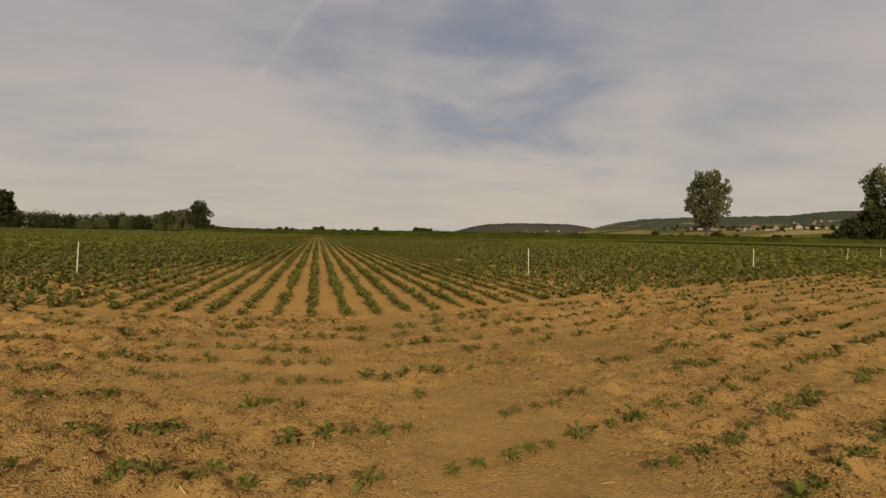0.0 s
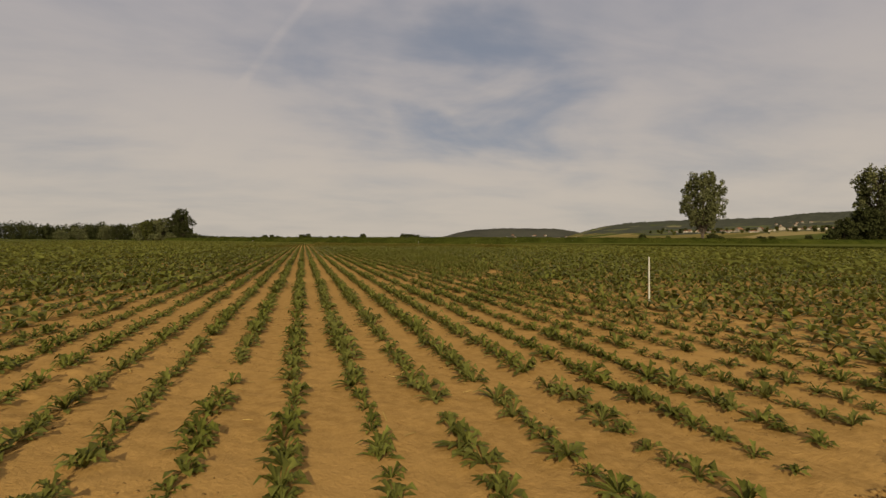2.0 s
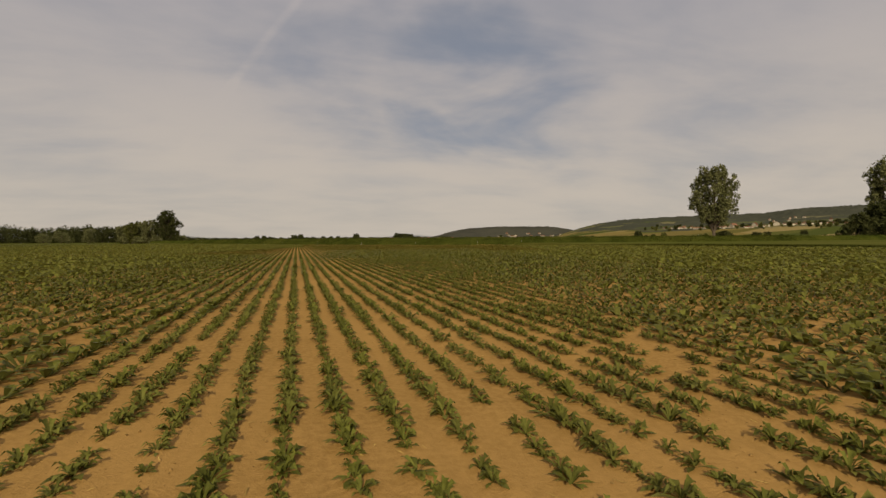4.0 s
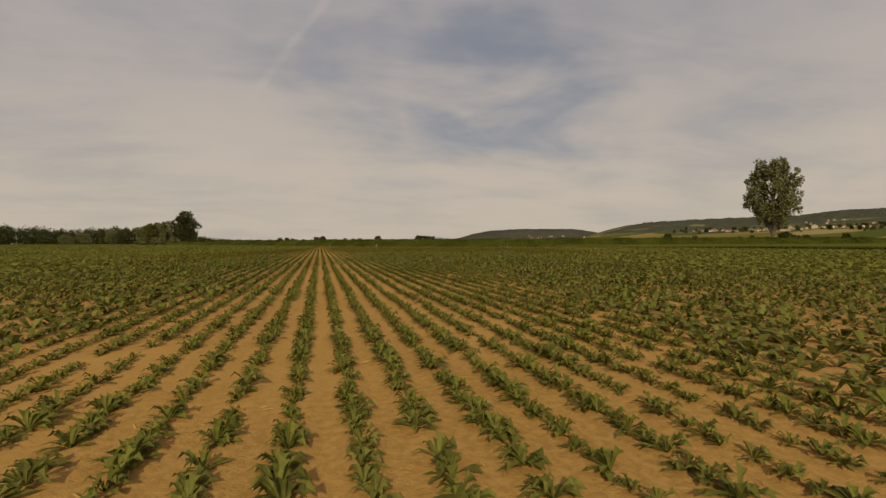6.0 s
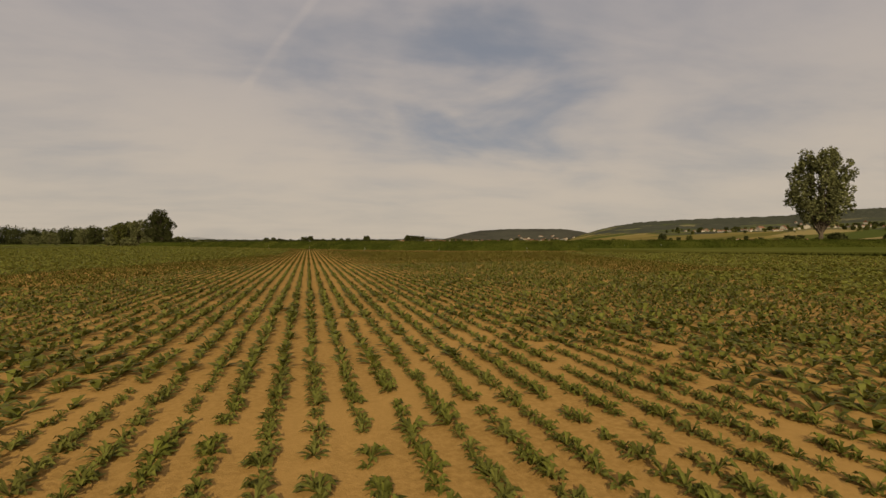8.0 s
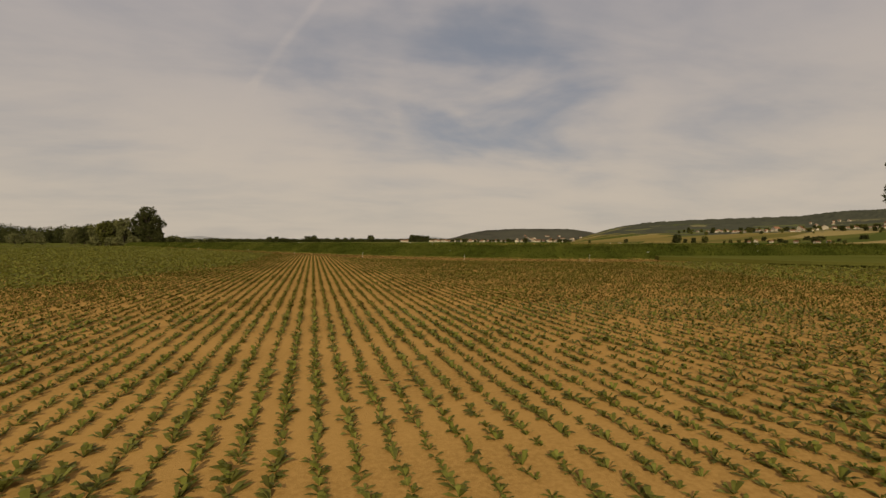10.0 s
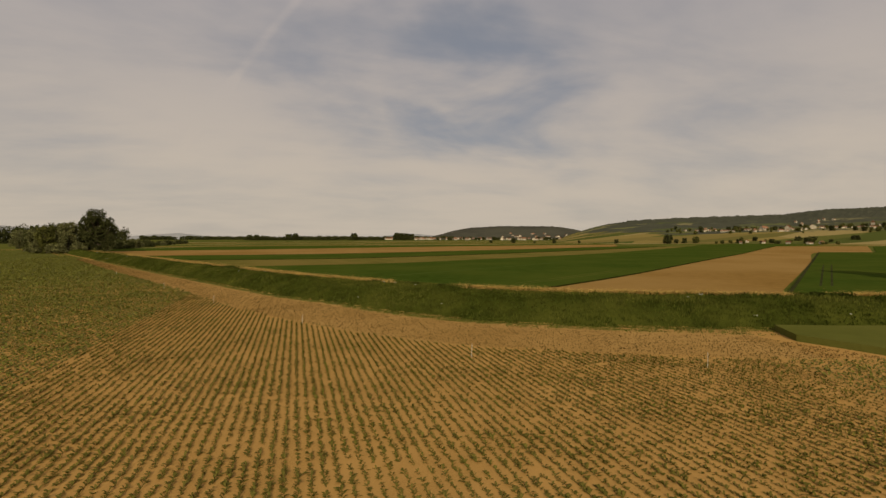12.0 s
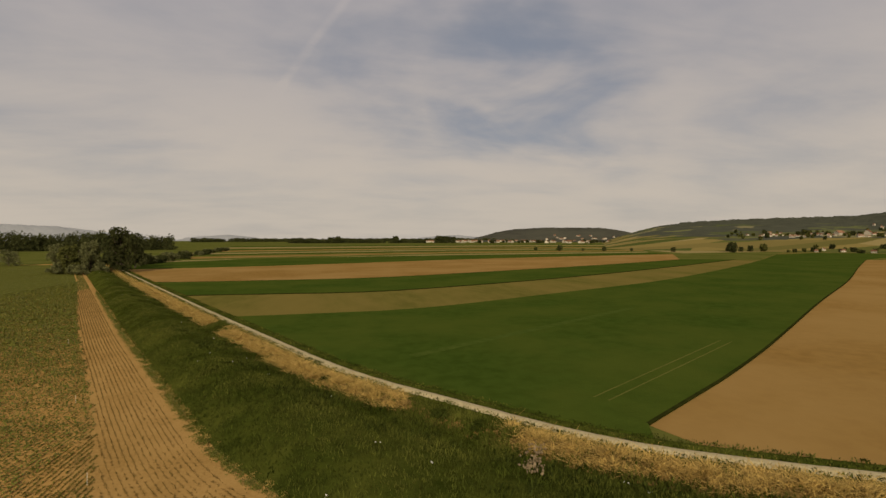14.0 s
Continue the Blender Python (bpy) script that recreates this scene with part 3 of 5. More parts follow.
OLIVE_FAR = [(-24.0, 323.8), (10.1, 322.6), (49.2, 325.1), (140.0, 367.8), (248.9, 433.6), (384.2, 523.1)]
GREEN_FAR = [(-50.8, 379.4), (0.4, 381.4), (56.3, 390.1), (179.1, 448.3), (251.7, 486.8), (335.4, 534.1)]
TAN_FAR = [(-103.3, 484.3), (-39.7, 501.2), (27.2, 528.5), (192.9, 602.0), (432.0, 672.4)]
STRIP_FAR = [(-135.5, 556.8), (-78.4, 608.0), (-28.1, 643.5), (153.8, 684.9), (434.0, 726.2)]

field("wheat_field", track_side(-1, 61) + edge(WHEAT_RIGHT) + edge(WHEAT_FAR)[::-1], 0.3, M["wheat"],
      "deep green field of young wheat beyond the track")
field("bare_field", track_side(63, 96) + edge([(97.5, 171.0), (200, 241), (326, 329), (359, 319)])
      + [(608, 478)] + edge(BARE_LEFT[::-1]), 0.12, M["bare"], "bare tilled light brown soil beside the wheat")
field("wheat_field", track_side(100, 380) + [(740, 300), (850, 430), (612, 476), (360.5, 318.2), (326.8, 328.0), (200.6, 240.4), (98.1, 170.5)],
      0.3, M["wheat"], "green field of wheat with wheel lines past the bare soil")
field("olive_field", track_side(-28, -2) + edge(WHEAT_FAR) + edge(OLIVE_FAR)[::-1], 0.14, M["olive"],
      "olive strip of thin stubble beyond the wheat")
field("green_field", track_side(-55, -29) + edge(OLIVE_FAR) + edge(GREEN_FAR)[::-1], 0.3, M["wheat"],
      "dark green crop strip across the plain")
field("tan_field", track_side(-104, -56) + edge(GREEN_FAR) + edge(TAN_FAR)[::-1], 0.12, M["bare"],
      "light brown tilled strip across the plain")
field("green_field", track_side(-140, -106) + edge(TAN_FAR) + edge(STRIP_FAR)[::-1], 0.3, M["wheat"],
      "green crop strip on the far plain")


def far_strips():
    """Thin strips of other crops further out, each a little further than the last."""
    near = [np.array(p, float) for p in ((-142, 566), (155, 694), (445, 738))]
    kinds = ("straw", "wheat_light", "bare", "olive", "wheat", "straw", "wheat_light", "bare", "wheat", "olive", "straw", "wheat")
    depth = 30.0
    for i, k in enumerate(kinds):
        far = [p + np.array((-0.10 * depth + (j * 0.35) * depth, depth)) for j, p in enumerate(near)]
        a = [tuple(p + np.array((0, 1.5))) for p in near]
        field("strip_field", a + [tuple(p) for p in far[::-1]], 0.12 if k in ("straw", "bare", "olive") else 0.4, M[k],
              {"straw": "pale straw coloured strip field far off", "bare": "brown tilled strip field far off",
               "olive": "olive stubble strip field far off"}.get(k, "green crop strip field far off"))
        near = far
        depth *= 1.13


far_strips()
# fields past the wheat on the right, towards the village
field("stubble_field", [(425, 535), (505, 510), (620, 500), (900, 545), (980, 670), (650, 720)], 0.12, M["olive"],
      "olive field towards the village")
field("wheat_field", [(406.6, 515.2), (480, 577), (542, 630), (654, 671), (690, 640), (712, 597), (600, 525), (542, 517), (498.2, 495)], 0.3, M["wheat"],
      "far end of the green wheat field towards the village")
field("straw_field", [(470, 700), (650, 735), (990, 680), (1050, 760), (730, 880), (510, 830)], 0.12, M["straw"],
      "pale straw field towards the village")
field("crop_field", [(620, 496), (850, 435), (1040, 430), (1170, 545), (910, 537)], 0.3, M["straw"],
      "yellowish crop field towards the village")
field("meadow", [(-172, 572), (-215, 561), (-420, 484), (-720, 400), (-900, 700), (-620, 880), (-300, 1010), (-175, 900)], 0.07, M["wheat_light"],
      "green meadow between the beet field and the woods")
# the neighbour's standing crop against the bank, all along the right side of the beet field
CROP_EDGE = spline([(60.2, 144.2), (61.2, 141), (62.5, 136), (63.7, 130), (65, 123.5), (67.5, 118), (71, 111), (74.5, 102), (77, 90), (78, 70), (78, 20), (78, -60)], 0.5)
field("standing_crop", [tuple(p) for p in FOOT[(FOOT[:, 0] > 63.5) & (FOOT[:, 0] < 370)][::6] + np.array((0.2, -0.3))]
      + [(1300, 60), (1300, -260), (78.6, -260)] + [tuple(p) for p in (CROP_EDGE + np.array((0.6, 0)))[::-8]], 0.6, M["wheat_light"],
      "standing light green crop beside the beet field")


def boundary(points, half, height, label):
    """A thin dark strip between two fields; along OLIVE_FAR it stands in for edge shade."""
    line = spline(points, 12.0)
    nor = normals_of(line) * half
    field("field_boundary", [tuple(p) for p in line - nor] + [tuple(p) for p in (line + nor)[::-1]], height, M["rank"], label, "field boundary")


# added dark strip, paints the shadow line at the green crop's near edge
boundary(OLIVE_FAR, 0.7, 0.34, "dark strip for the shaded edge of the green crop")
boundary(WHEAT_RIGHT, 0.22, 0.33, "dark grassy line between wheat and bare soil")
boundary(GREEN_FAR, 0.5, 0.34, "dark line between green crop and tilled strip")


def wheel_lines():
    for k, o in enumerate((0.0, 1.9)):
        a, b = np.array((60.0, 195.5)) + (0.55 * o, -0.85 * o), np.array((101.7, 221.5)) + (0.55 * o, -0.85 * o)
        d = (b - a) / np.linalg.norm(b - a)
        n = np.array((-d[1], d[0])) * 0.11
        field("wheel_line", [tuple(a - n), tuple(b - n), tuple(b + n), tuple(a + n)], 0.315, M["wheat_light"],
              "pale wheel line pressed into the wheat", "wheel line")


wheel_lines()


def strip(name, a, b, half, height, mat, label, category):
    a, b = np.array(a, float), np.array(b, float)
    d = (b - a) / np.linalg.norm(b - a)
    n = np.array((-d[1], d[0])) * half
    return field(name, [tuple(a - n), tuple(b - n), tuple(b + n), tuple(a + n)], height, M[mat], label, category)


# real wheel lines; their dark colour paints the shade down in the gaps
strip("wheel_line", (111.5, 174.6), (185.5, 226.2), 0.2, 0.304, "leaf_dark", "wheel line in the wheat, gap shade in its dark colour", "wheel line")
strip("wheel_line", (113.5, 174.0), (188.0, 225.4), 0.2, 0.304, "leaf_dark", "wheel line in the wheat, gap shade in its dark colour", "wheel line")
strip("wheel_line", (40.6, 221.4), (110.7, 264.7), 1.1, 0.308, "wheat_pale", "faint pale line across the wheat", "wheel line")
strip("boundary_ditch", (98.2, 169.9), (327, 328.6), 0.3, 0.36, "leaf_dark", "dark grassy boundary between wheat and bare soil", "field boundary")


# ---- beet rows ----
def leaf_template(sections):
    """A leaf along +y: petiole, then a blade folded at its rib; rises and droops. Length 1."""
    if sections == 4:
        y = np.array([0.0, 0.34, 0.56, 0.80, 1.0])
        w = np.array([0.018, 0.040, 0.150, 0.125, 0.012])
        z = np.array([0.0, 0.36, 0.54, 0.56, 0.42])
    else:
        y = np.array([0.0, 0.38, 0.70, 1.0])
        w = np.array([0.020, 0.085, 0.165, 0.020])
        z = np.array([0.0, 0.42, 0.56, 0.42])
    verts, tris = [], []
    for k, (yy, ww, zz) in enumerate(zip(y, w, z)):
        curl = 0.28 * (-1) ** k                       # wavy margin
        verts += [(-ww, yy, zz + ww * (0.35 + curl)), (0, yy, zz), (ww, yy, zz + ww * (0.35 - curl))]
    for i in range(len(y) - 1):
        a = 3 * i
        for k in (0, 1):
            tris += [(a + k, a + k + 1, a + k + 4), (a + k, a + k + 4, a + k + 3)]
    return np.array(verts), np.array(tris)


SMALL_LEAF = (np.array([(-0.03, 0, 0), (0.03, 0, 0), (-0.20, 0.6, 0.5), (0.20, 0.6, 0.55), (0, 1.0, 0.52)]),
              np.array([(0, 1, 3), (0, 3, 2), (2, 3, 4)]))
TINY_LEAF = (np.array([(-0.10, 0.05, 0.05), (0.30, 0.45, 0.5), (-0.12, 0.95, 0.55)]), np.array([(0, 1, 2)]))


def leaves_mesh(name, roots, sizes, counts, template, mat, rng, flat=1.0):
    """Leaves in rosettes: one mesh of many plants."""
    tv, tt = template
    idx = np.repeat(np.arange(len(roots)), counts)
    n = len(idx)
    turn = rng.uniform(0, 2 * math.pi, n)
    tilt = rng.uniform(0.25, 1.15, n) * flat
    size = sizes[idx] * rng.uniform(0.65, 1.15, n)
    c, s = np.cos(turn), np.sin(turn)
    x = tv[None, :, 0] * size[:, None] * rng.uniform(0.8, 1.25, n)[:, None]
    y = tv[None, :, 1] * size[:, None] * (1.35 - 0.55 * tilt)[:, None]
    z = tv[None, :, 2] * size[:, None] * tilt[:, None] * 1.2
    v = np.stack([roots[idx, 0, None] + x * c[:, None] - y * s[:, None],
                  roots[idx, 1, None] + x * s[:, None] + y * c[:, None], roots[idx, 2, None] + z], -1)
    f = (tt[None] + (np.arange(n) * len(tv))[:, None, None]).reshape(-1, 3)
    return mesh_from(name, v, f, mat)


def lane_x(y):
    """The middle line of the finely built lane of the field."""
    return np.interp(y, (0, 10, 40, 87, 140), (0, 0.6, 6.2, 13.7, 29))


def crop_x(y):
    """Where the neighbour's crop begins, to the right of the beet rows."""
    return np.interp(y, CROP_EDGE[::-1, 1], CROP_EDGE[::-1, 0])


def sow():
    """Every beet plant of the field: place, size and whether it stands on the last headland."""
    rng = np.random.default_rng(7)
    spots = []
    xs = np.arange(-90, 79, 0.5) - 0.08
    for x in xs:
        d = abs(x - 14)
        y = np.arange(7.5 + bend(x), 200, 0.205 if d < 34 else 0.27)
        if x < 22:
            y = np.r_[y, np.arange(200, 480, 0.33)]
        y = y + rng.uniform(-0.05, 0.05, len(y))
        keep = foot_far(x, y) > head_width(x) + rng.uniform(-0.35, 0.35)
        miss = wave(np.full_like(y, x * 3), y, 0.9, x) + 0.35 * wave(np.full_like(y, x), y, 0.13, 5)
        keep &= (miss < 0.80) & (rng.random(len(y)) > 0.05)
        y = y[keep]
        size = 0.16 * rng.uniform(0.6, 1.2, len(y)) * (1 + 0.2 * wave(np.full_like(y, x), y, 0.35, 2)) * (1 + 0.35 * np.clip((y - 190) / 60, 0, 1))
        size *= np.interp(y, (10, 20, 70, 86, 130), (1.0, 1.16, 1.16, 0.9, 1.0))
        spots.append(np.stack([x + rng.normal(0, 0.018, len(y)), y, size, np.zeros(len(y))], 1))
    for y in np.arange(6.9, -4, -0.56):                       # first headland, across
        x = np.arange(-45, 60, 0.17)
        x = x + rng.uniform(-0.05, 0.05, len(x))
        x = x[(lumps(x, np.full_like(x, y * 9), 0.42, 4) < 0.42) & (rng.random(len(x)) > 0.12)]
        size = 0.104 * rng.uniform(0.55, 1.15, len(x))
        spots.append(np.stack([x, y + bend(x) + rng.normal(0, 0.022, len(x)), size, np.zeros(len(x))], 1))
    for o in np.arange(1.7, 11.4, 0.5):                       # last headland, along the bank
        line = along(FOOT - FOOT_N * o, int(len(FOOT) / 0.2))
        line = line[(line[:, 0] > -140) & (line[:, 0] < 66)]
        line = line + rng.normal(0, 0.03, line.shape)
        line = line[(o < head_width(line[:, 0]) - 0.3) & (o > foot_strip(line[:, 0]) + 0.5)]
        miss = wave(line[:, 0] * 1.9, line[:, 1] * 1.9, 0.9, o * 3) + 0.3 * wave(line[:, 0], line[:, 1], 0.13, 2) + 0.12 * (o < 4)
        line = line[(miss < 0.5) & (rng.random(len(line)) > 0.08)]
        size = 0.13 * rng.uniform(0.5, 1.2, len(line))
        spots.append(np.column_stack([line, size, np.ones(len(line))]))
    p = np.concatenate(spots)
    # nothing inside the neighbour's crop
    return p[(p[:, 0] < crop_x(p[:, 1]) - 0.5) | (p[:, 1] > 146)]


def build_beets():
    rng = np.random.default_rng(11)
    p = sow()
    roots = np.column_stack([p[:, :2], soil_height(p[:, 0], p[:, 1]) - 0.004])
    sizes = p[:, 2]
    off = np.abs(roots[:, 0] - lane_x(roots[:, 1]))
    # single plants: those beside the first metres of the lane
    ahead = roots[:, 1] - 2.2
    single = (ahead > 0) & (ahead < 14) & (off < 5.5)
    order = np.argsort(np.where(single, ahead + 0.8 * off, 1e9))[:250]
    single[:] = False
    single[order] = True
    near = ~single & (off < 4.6) & (roots[:, 1] < 62)
    mid = ~single & ~near & (off < 16) & (roots[:, 1] < 100)
    end = foot_gap(roots[:, 0], roots[:, 1]) < 12
    end &= ~single & ~near & (roots[:, 0] > -70) & (np.abs(p[:, 3]) > 0.5)
    mid &= ~end
    over = ~single & ~near & ~mid & ~end & (off < 26) & (roots[:, 1] > 80) & (roots[:, 1] < 205)
    far = ~single & ~near & ~mid & ~over & ~end
    groups = (("beet_plants", near, 20, leaf_template(3), 0.88), ("beet_plants", mid, 8, SMALL_LEAF, 1.28),
              ("beet_plants", over, 6, SMALL_LEAF, 1.35), ("beet_plants", far, 4, TINY_LEAF, 1.85), ("beet_seedlings", end, 5, SMALL_LEAF, 1.25))
    for name, mask, n, template, grow in groups:
        # headland leaves carry furrow shade in their colour
        leaf = {"beet_seedlings": "beet_furrow"}.get(name, "beet_shaded" if mask is over else "beet")
        k = int(mask.sum())
        me = leaves_mesh(name, roots[mask], sizes[mask] * grow * (1 + 0.35 * np.clip((off[mask] - 20) / 60, 0, 1)), np.full(k, n), template, M[leaf], rng)
        tagged(new(name, me), {"beet": "rows of young green sugar beet plants", "beet_shaded": "rows of sugar beet plants in a shaded olive tone",
                               "beet_furrow": "rows of small beet seedlings on the headland, tinted for shadowed furrows"}[leaf], "crop", kind="stuff")
    # plants that stand apart: leaves of their own on a short crown
    kinds = []
    tv, tt = leaf_template(4)
    for k in range(6):
        v = tv.copy()
        v[:, 0] *= 0.8 + 0.1 * k
        v[:, 0] += 0.05 * math.sin(k * 2.1) * v[:, 1] ** 2
        v[:, 2] *= 0.75 + 0.1 * (k % 4)
        v[:, 2] -= 0.12 * (k % 3) * v[:, 1] ** 3
        kinds.append(mesh_from("leaf", v, tt, M["beet"], True))
    ring = [(0.018 * math.cos(a), 0.018 * math.sin(a)) for a in np.linspace(0, 2 * math.pi, 7)[:-1]]
    cv = [(x, y, -0.02) for x, y in ring] + [(x * 0.7, y * 0.7, 0.018) for x, y in ring] + [(0, 0, 0.026)]
    cf = [(i, (i + 1) % 6, 6 + (i + 1) % 6) for i in range(6)] + [(i, 6 + (i + 1) % 6, 6 + i) for i in range(6)]
    cf += [(6 + i, 6 + (i + 1) % 6, 12) for i in range(6)]
    crown = mesh_from("root_crown", cv, cf, M["stem"])
    for i in order:
        x, y, z = roots[i]
        thing = empty("beet_plant", pose(x, y, z, 0, 0, rng.uniform(0, 360)), "young sugar beet with arching green leaves in dry soil",
                      "beet plant", "beet plants in rows")
        part("root_crown", crown, thing)
        n = int(rng.integers(13, 17))
        for j in range(n):
            s = sizes[i] * rng.uniform(0.7, 1.15) * 0.88
            at = pose(0, 0, 0.008, rng.uniform(-16, 34), rng.uniform(-18, 18), j * 360 / n + rng.uniform(-22, 22))
            part("leaf", kinds[int(rng.integers(6))], thing, at=at @ Matrix.Diagonal((s, s, s, 1)))


build_beets()


def far_beets():
    """The outer beet field, where rows run together."""
    inner = FOOT[(FOOT[:, 0] > -166) & (FOOT[:, 0] < -77)] - FOOT_N[(FOOT[:, 0] > -166) & (FOOT[:, 0] < -77)] * 5.0
    field("beet_field", [tuple(p) for p in inner[::4]] + [(-89, -40), (-420, -40), (-420, 484), (-215, 560)], 0.05, M["far_beet"],
          "far part of the beet field where rows run together")
    rng = np.random.default_rng(3)
    x = rng.uniform(-400, -88, 90000)
    y = rng.uniform(-20, 540, 90000)
    keep = foot_gap(np.clip(x, -167, 370), y) > 5.5
    keep &= ~((x < -167) & (y > 520 + 0.2 * (x + 167)))
    x, y = np.round(x[keep] / 0.5) * 0.5, y[keep]
    roots = np.column_stack([x, y, np.full(len(x), 0.04)])
    me = leaves_mesh("beet_plants", roots, np.full(len(x), 0.36), np.full(len(x), 3), TINY_LEAF, M["beet"], rng, 0.6)
    tagged(new("beet_plants", me), "distant rows of green sugar beet running together", "crop", kind="stuff")


far_beets()


def headland_strip():
    """Trodden, greyer soil along the foot of the bank, with a ragged inner edge."""
    pick = (FOOT[:, 0] > -160) & (FOOT[:, 0] < 62)
    line, nor = FOOT[pick], FOOT_N[pick]
    offs = np.array((-0.05, 0.13, 0.35, 0.62, 0.86, 0.99))
    wide = head_width(line[:, :1])
    v = np.stack([np.concatenate([line - nor * (o * wide + (wave(line[:, :1], line[:, 1:], 0.9, 3) * 0.9 if k == 5 else 0)),
                                  np.full((len(line), 1), 0.012 if 0 < k < 5 else -0.004)], 1) for k, o in enumerate(offs)], 1)
    me = mesh_from("headland", v, grid_faces(len(line), len(offs)), M["headland"], True)
    tagged(new("headland", me), "trodden greyish brown headland along the bank", "ground", kind="structure")


headland_strip()


# ---- stakes ----
def build_stake():
    bm = bmesh.new()
    rings = ((-0.12, 0.021), (0.86, 0.019), (0.885, 0.015), (0.895, 0.006))
    prev = None
    for z, r in rings:
        ring = [bm.verts.new((r * math.cos(a), r * 0.8 * math.sin(a), z)) for a in np.linspace(0, 2 * math.pi, 9)[:-1]]
        if prev:
            for i in range(8):
                bm.faces.new((prev[i], prev[(i + 1) % 8], ring[(i + 1) % 8], ring[i]))
        prev = ring
    bm.faces.new(prev)
    me = bpy.data.meshes.new("stake")
    bm.to_mesh(me)
    bm.free()
    me.materials.append(M["stake"])
    return me


STAKE = build_stake()
for x, y, lean, size in ((6.42, 14.04, 1.5, 1.0), (-6.3, 15.2, 3.0, 1.0), (17.9, 16.6, -1.0, 1.0), (29.4, 21.1, 1.0, 1.0), (40.5, 26.75, 0.5, 1.0),
                         (20.0, 162.6, 2.0, 1.2), (32.2, 144.2, -2.5, 1.2), (47.2, 136.7, 1.0, 1.2), (-3.3, 207.2, 2.0, 1.2),
                         (8.2, 184.5, -3.0, 1.2), (-22.3, 244.9, 1.0, 1.2)):
    ob = new("marker_stake", STAKE)
    ob.matrix_basis = pose(x, y, 0, lean, lean * 0.7, x * 40) @ Matrix.Diagonal((0.85, 0.85, size, 1))
    tagged(ob, "thin white marker stake set upright in the beet rows", "stake", "marker stakes in the field")


# ---- soil clods and dry bits ----
def build_clods():
    rng = np.random.default_rng(21)
    base = np.array([(1, 0, 0), (0, 1, 0), (-1, 0, 0), (0, -1, 0), (0, 0, 1), (0, 0, -1)], float)
    tris = np.array([(i, (i + 1) % 4, 4) for i in range(4)] + [((i + 1) % 4, i, 5) for i in range(4)])
    n = 110000
    y = np.where(rng.random(n) < 0.78, rng.uniform(0.6, 8.2, n), np.abs(rng.normal(0, 10, n)) + 5)
    x = lane_x(y) + rng.normal(0.8, 4.2, n)
    broken = 0.42 + 0.75 * lumps(x, y, 1.1, 8) + 0.4 * lumps(x, y, 0.4, 2) + 0.18 * np.clip(np.abs(x - 1.1) - 0.8, 0, 3)
    dense = np.where(y < 7.8, broken > rng.uniform(0.1, 1.0, n), wave(x, y, 0.7, 9) + 0.5 * wave(x, y, 2.1, 4) > 0.1)
    x, y = x[dense], y[dense]
    n = len(x)
    size = np.minimum(0.0045 + rng.exponential(0.0045, n), 0.019) * np.where(y < 7.8, 1.2, 0.85)
    axes = np.linalg.qr(rng.normal(size=(n, 3, 3)))[0]
    v = np.einsum("nij,kj->nki", axes, base) * rng.uniform(0.75, 1.2, (n, 6, 1)) * size[:, None, None] * np.array((1.25, 1, 0.6))
    a = rng.uniform(0, 6.3, n)
    c, s = np.cos(a)[:, None], np.sin(a)[:, None]
    z0 = soil_height(x, y) + size * 0.12
    v = np.stack([x[:, None] + v[..., 0] * c - v[..., 1] * s, y[:, None] + v[..., 0] * s + v[..., 1] * c, z0[:, None] + v[..., 2]], -1)
    f = (tris[None] + (np.arange(n) * 6)[:, None, None]).reshape(-1, 3)
    tagged(new("soil_clods", mesh_from("soil_clods", v, f, M["clod"], True)), "dry crumbled brown soil clods on the field", "soil clods", kind="stuff")


def build_bits():
    """Pale dry straw bits on the soil."""
    rng = np.random.default_rng(5)
    n = 900
    y = rng.uniform(0, 40, n)
    x = lane_x(y) + rng.normal(0.5, 3.5, n)
    ln, a = rng.uniform(0.015, 0.06, n), rng.uniform(0, 6.3, n)
    w = rng.uniform(0.003, 0.007, n)
    z = soil_height(x, y) + 0.012
    d = np.stack([np.cos(a), np.sin(a), rng.uniform(-0.2, 0.3, n)], -1)
    s = np.stack([-np.sin(a), np.cos(a), np.zeros(n)], -1)
    p = np.stack([x, y, z], -1)
    up = np.array((0, 0, 0.004))
    v = np.stack([p - d * ln[:, None] - s * w[:, None], p + d * ln[:, None] - s * w[:, None], p + d * ln[:, None] + s * w[:, None],
                  p - d * ln[:, None] + s * w[:, None], p + up], 1)
    t = np.array([(0, 1, 4), (1, 2, 4), (2, 3, 4), (3, 0, 4)])
    f = (t[None] + (np.arange(n) * 5)[:, None, None]).reshape(-1, 3)
    tagged(new("straw_bits", mesh_from("straw_bits", v, f, M["reed"])), "pale dry straw bits lying on the soil", "straw", kind="stuff")


build_clods()
build_bits()


